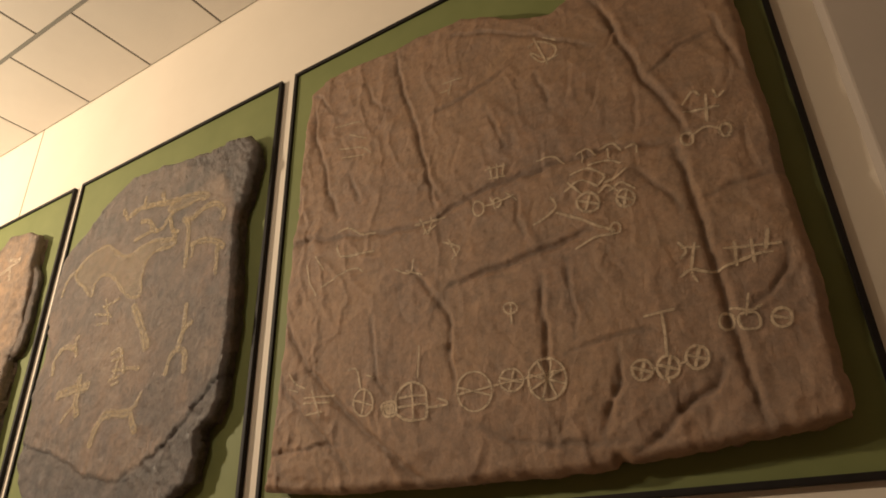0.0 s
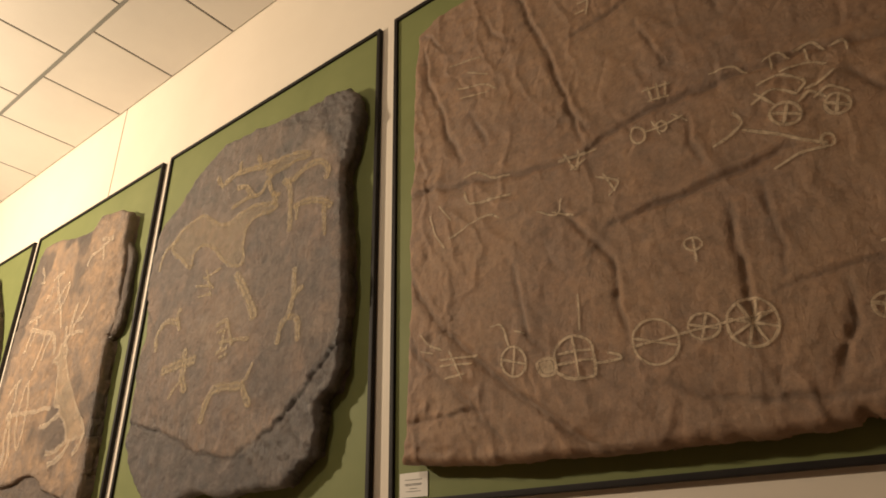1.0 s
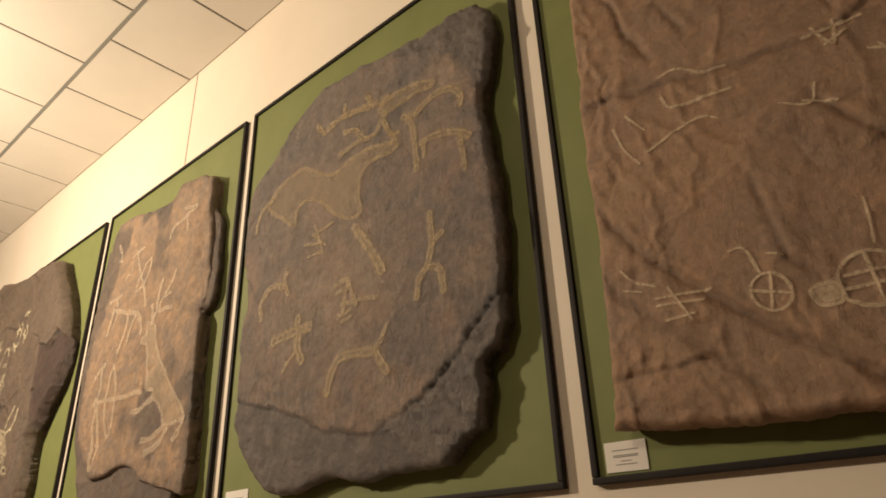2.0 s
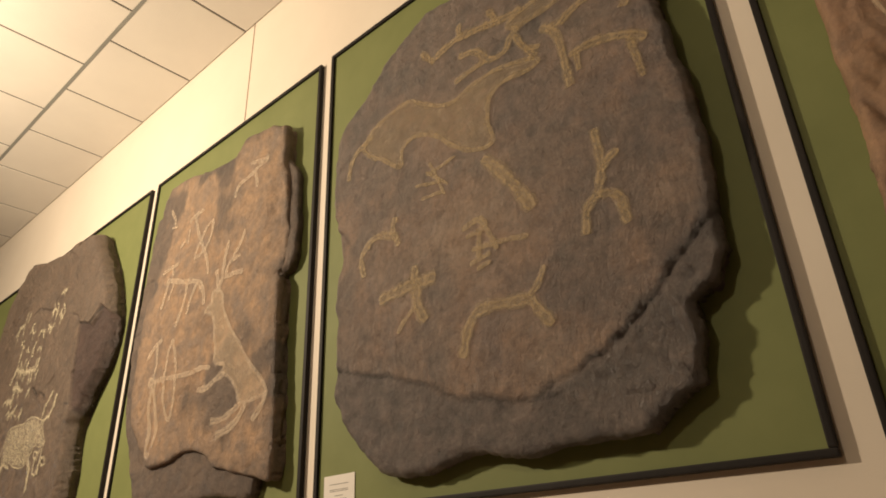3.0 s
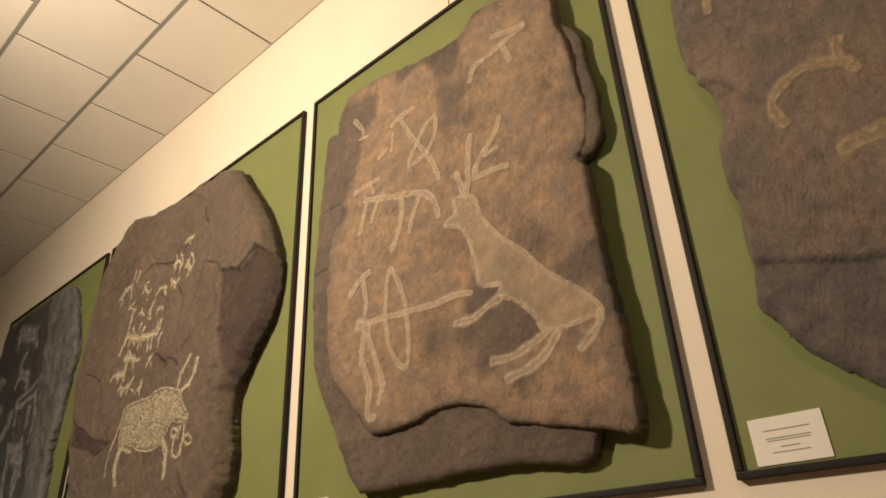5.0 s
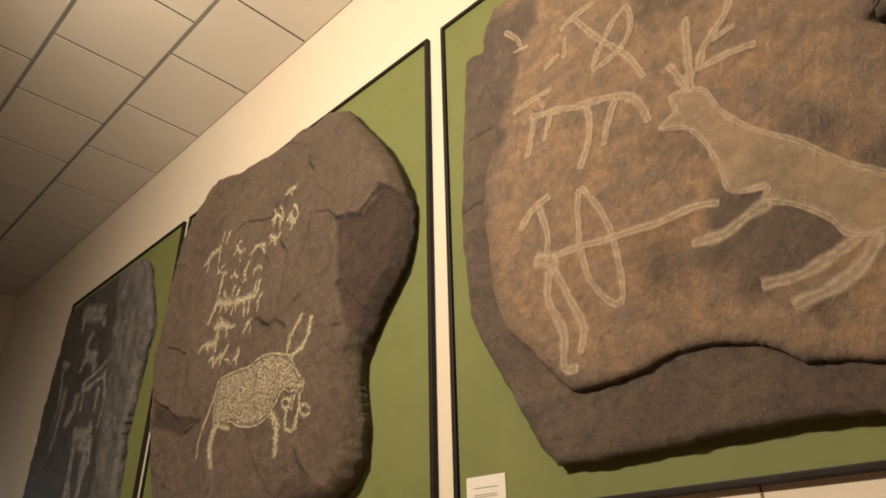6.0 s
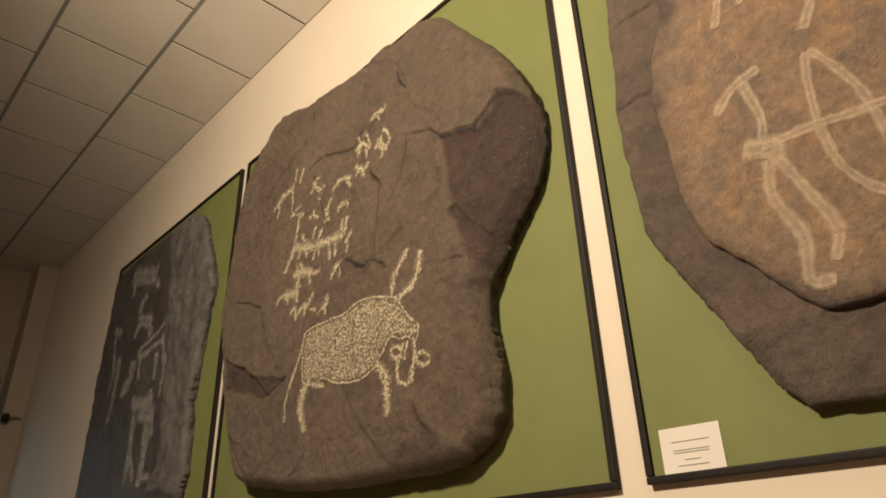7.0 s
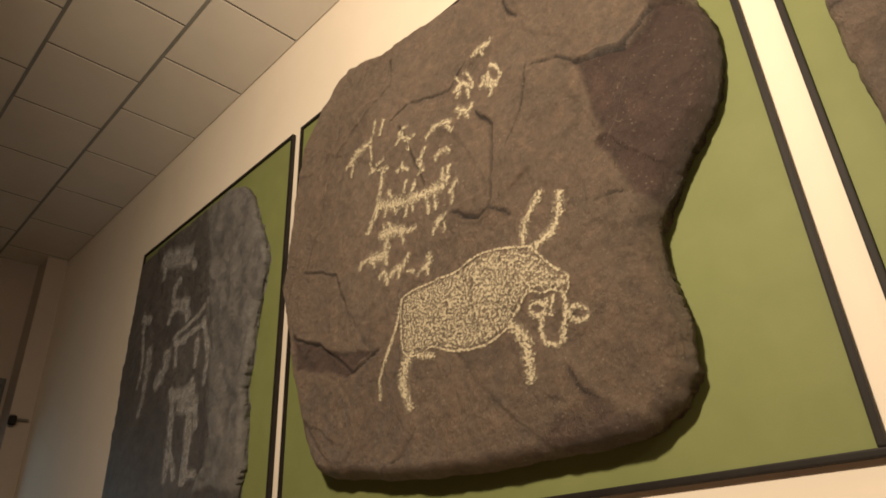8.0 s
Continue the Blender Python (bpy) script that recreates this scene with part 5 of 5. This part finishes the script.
def sign(label, strokes, fills, height, poly, material, fill_material, parent, outline=0.9, lift=0.0035, swell=1.0):
    """Pecked or painted marks, laid on the slab's own relief: a mesh for each mark that stands alone."""
    lines = [(w, r, None) for w, r in strokes] + [(outline, list(f) + [f[0]], f) for f in fills]
    for group in clusters(lines):
        xs, zs, edge, faces = [], [], [], []
        for width, run, pts, body in group:
            base, n = len(xs), len(pts)
            for k, q in enumerate(pts):
                t = pts[min(k + 1, n - 1)] - pts[max(k - 1, 0)]
                t = t / (np.linalg.norm(t) + 1e-9)
                wide = swell * width / 200 * (1.1 + 0.10 * math.sin(k * 0.9 + 40 * q[0]) + 0.14 * math.sin(k * 0.37 + 25 * q[1]))
                end = min(1.0, 0.65 + 0.2 * min(k, n - 1 - k))
                for o in ACROSS:
                    xs.append(q[0] - t[1] * o * wide)
                    zs.append(q[1] + t[0] * o * wide)
                    edge.append((1 - abs(o)) * end)
            for k in range(n - 1):
                for j in range(4):
                    a = base + k * 5 + j
                    faces.append((a, a + 1, a + 6, a + 5))
        x, z = np.array(xs), np.array(zs)
        d = depth_in(x, z, poly)
        y = FACE - height(x, z, np.maximum(d, 0)) - lift
        me = bpy.data.meshes.new("pecked_sign")
        me.from_pydata([(float(a), float(b), float(c)) for a, b, c in zip(x, y, z)], [], faces)
        me.attributes.new("edge", "FLOAT", "POINT").data.foreach_set("value", np.array(edge, np.float32))
        me.polygons.foreach_set("use_smooth", [True] * len(me.polygons))
        me.materials.append(material)
        ob = new("pecked_sign", me)
        ob.parent = parent
        tagged(ob, label)
        for f in (g[3] for g in group if g[3]):
            run = [tuple(float(c) for c in q) for q in glide(list(f) + [f[0]], 0.012)[:-1]]
            inner = lambda x, z, d: height(x, z, np.maximum(depth_in(x, z, poly), 0))
            sheet("sign_body", run, 0.009, inner, fill_material, ob, lift=lift - 0.0006, feather=0.022 if fill_material is TAN_WASH else 0.014)


SCRATCH = wash("pale_scratches", (0.68, 0.53, 0.36), 0.72, 70, 0.0, 0.45)
TAN = wash("ochre_paint", (0.46, 0.345, 0.19), 0.70, 45, 0.25, 0.42)
CREAM = wash("pale_paint", (0.68, 0.54, 0.39), 0.58, 50, 0.3, 0.45)
CREAM_WASH = wash("pale_wash", (0.60, 0.455, 0.30), 0.5, 38, 0.15, 0.6)
TAN_WASH = wash("ochre_wash", (0.40, 0.305, 0.19), 0.55, 26, 0.2, 0.45)
PECKED = pigment("cream_pecking", (0.58, 0.51, 0.36), 0.8, grain=130, bite=0.535, sharp=7.0)
PECKED_FIELD = pigment("cream_pecked_field", (0.58, 0.51, 0.36), 0.78, grain=130, bite=0.595, sharp=8.0)
CHALK = wash("grey_chalk", (0.46, 0.455, 0.45), 0.62, 30, 0.1, 0.3)
ON = {1: (height_1, P1, SCRATCH, SCRATCH, S1), 2: (height_2, P2, TAN, TAN_WASH, S2), 3: (height_3_top, P3T, CREAM, CREAM_WASH, S3T),
      4: (height_4, P4, PECKED, PECKED_FIELD, S4), 5: (height_5, P5, CHALK, CHALK, S5)}
for which, (height, poly, stroke_m, fill_m, parent) in ON.items():
    for label, strokes, fills in SIGNS[which]:
        sign(label, strokes, fills, height, poly, stroke_m, fill_m, parent, {4: 1.0, 2: 1.6}.get(which, 1.2), swell={1: 0.95, 2: 1.25, 3: 1.35, 4: 1.15, 5: 1.35}[which])

# ---- label cards ----
def card(x0, x1, z0, z1, tilt, label):
    top = tagged(new("label_card"), label, "label card", "caption cards on the boards")
    top.matrix_basis = pose((x0 + x1) / 2, FACE - 0.0005, (z0 + z1) / 2, 0, tilt, 0)
    w, h = (x1 - x0) / 2, (z1 - z0) / 2
    block("paper", (-w, w, -0.0025, 0, -h, h), PAPER, 0.0006, top)
    for row, (share, z) in enumerate(((0.62, 0.42), (0.60, 0.08), (0.58, -0.02), (0.26, -0.30), (0.5, -0.52))):
        block("print_line", (-w * share, w * share, -0.0032, -0.0026, h * z - 0.0007, h * z + 0.0007), INK, 0, top)
    return top


card(-1.172, -1.031, 0.727, 0.834, 0.6, "white printed caption card below the ochre slab")
card(0.382, 0.530, 0.744, 0.840, -0.5, "white printed caption card below the grey slab")
card(2.000, 2.106, 0.745, 0.813, 0.4, "small white caption card below the brown relief")
card(-3.285, -3.14, 0.752, 0.845, -0.4, "white printed caption card below the brown slab")

# ---- far door ----
STEEL = plain("grey_door_paint", (0.10, 0.105, 0.11), (0.14, 0.145, 0.15), 0.45, 6, 0.05)
CHROME = plain("dull_metal", (0.16, 0.15, 0.14), (0.24, 0.22, 0.2), 0.35, 20, 0, metal=0.8)
GLASS, t, b = mat("door_glass", 0.05)
b.inputs["Transmission Weight"].default_value = 1.0
door = tagged(new("door_1"), "dark grey glazed door in the end wall", "door", kind="structure")
door.location = (WEST, DOOR_Y1, 0)
wide = DOOR_Y1 - DOOR_Y0
block("door_frame", (-0.12, 0.012, -0.025, 0, 0, DOOR_TOP), STEEL, 0.004, door)
block("door_frame", (-0.12, 0.03, -wide, -wide + 0.05, 0, DOOR_TOP), STEEL, 0.004, door)
block("door_frame", (-0.12, 0.014, -wide + 0.05, -0.025, DOOR_TOP - 0.05, DOOR_TOP), STEEL, 0.004, door)
for dims in ((-0.06, -0.02, -wide + 0.05, -0.025, 1.60, DOOR_TOP - 0.05), (-0.06, -0.02, -wide + 0.05, -0.025, 0.01, 0.9),
             (-0.06, -0.02, -0.045, -0.025, 0.9, 1.60), (-0.06, -0.02, -wide + 0.05, -wide + 0.09, 0.9, 1.60)):
    block("door_panel", dims, STEEL, 0.003, door)
pane = block("door_pane", (-0.043, -0.037, -wide + 0.09, -0.045, 0.9, 1.60), GLASS, 0, door)
pane.visible_shadow = False

# wall bracket with a short arm on the far pier
br = tagged(new("wall_bracket"), "small dark metal bracket on the far pier", "bracket")
br.location = (-7.08, -0.10, 1.86)
block("plate", (0, 0.012, -0.06, -0.02, -0.05, 0.05), CHROME, 0.003, br)
block("arm", (0.02, 0.04, -0.07, 0.07, 0.0, 0.018), CHROME, 0.004, br)
block("clamp", (0.010, 0.07, -0.07, -0.02, -0.035, 0.03), BLACK, 0.008, br)

# ---- pendant lamps, added out of view, that light the boards ----
SHADE = plain("white_lamp_enamel", (0.7, 0.68, 0.64), (0.76, 0.74, 0.7), 0.4, 10, 0)
for place, watts, aim in LAMPS:
    lamp = tagged(new("pendant_lamp"), "bare pendant lamp added out of view below the tiled ceiling", "lamp", "pendant lamps")
    lamp.location = place
    block("cord", (-0.004, 0.004, -0.004, 0.004, 0.165, CEILING - place[2]), BLACK, 0, lamp)
    bm = bmesh.new()
    bmesh.ops.create_cone(bm, segments=32, radius1=0.03, radius2=0.02, depth=0.05, matrix=Matrix.Translation((0, 0, 0.14)))
    mesh_object("socket", bm, SHADE, lamp)
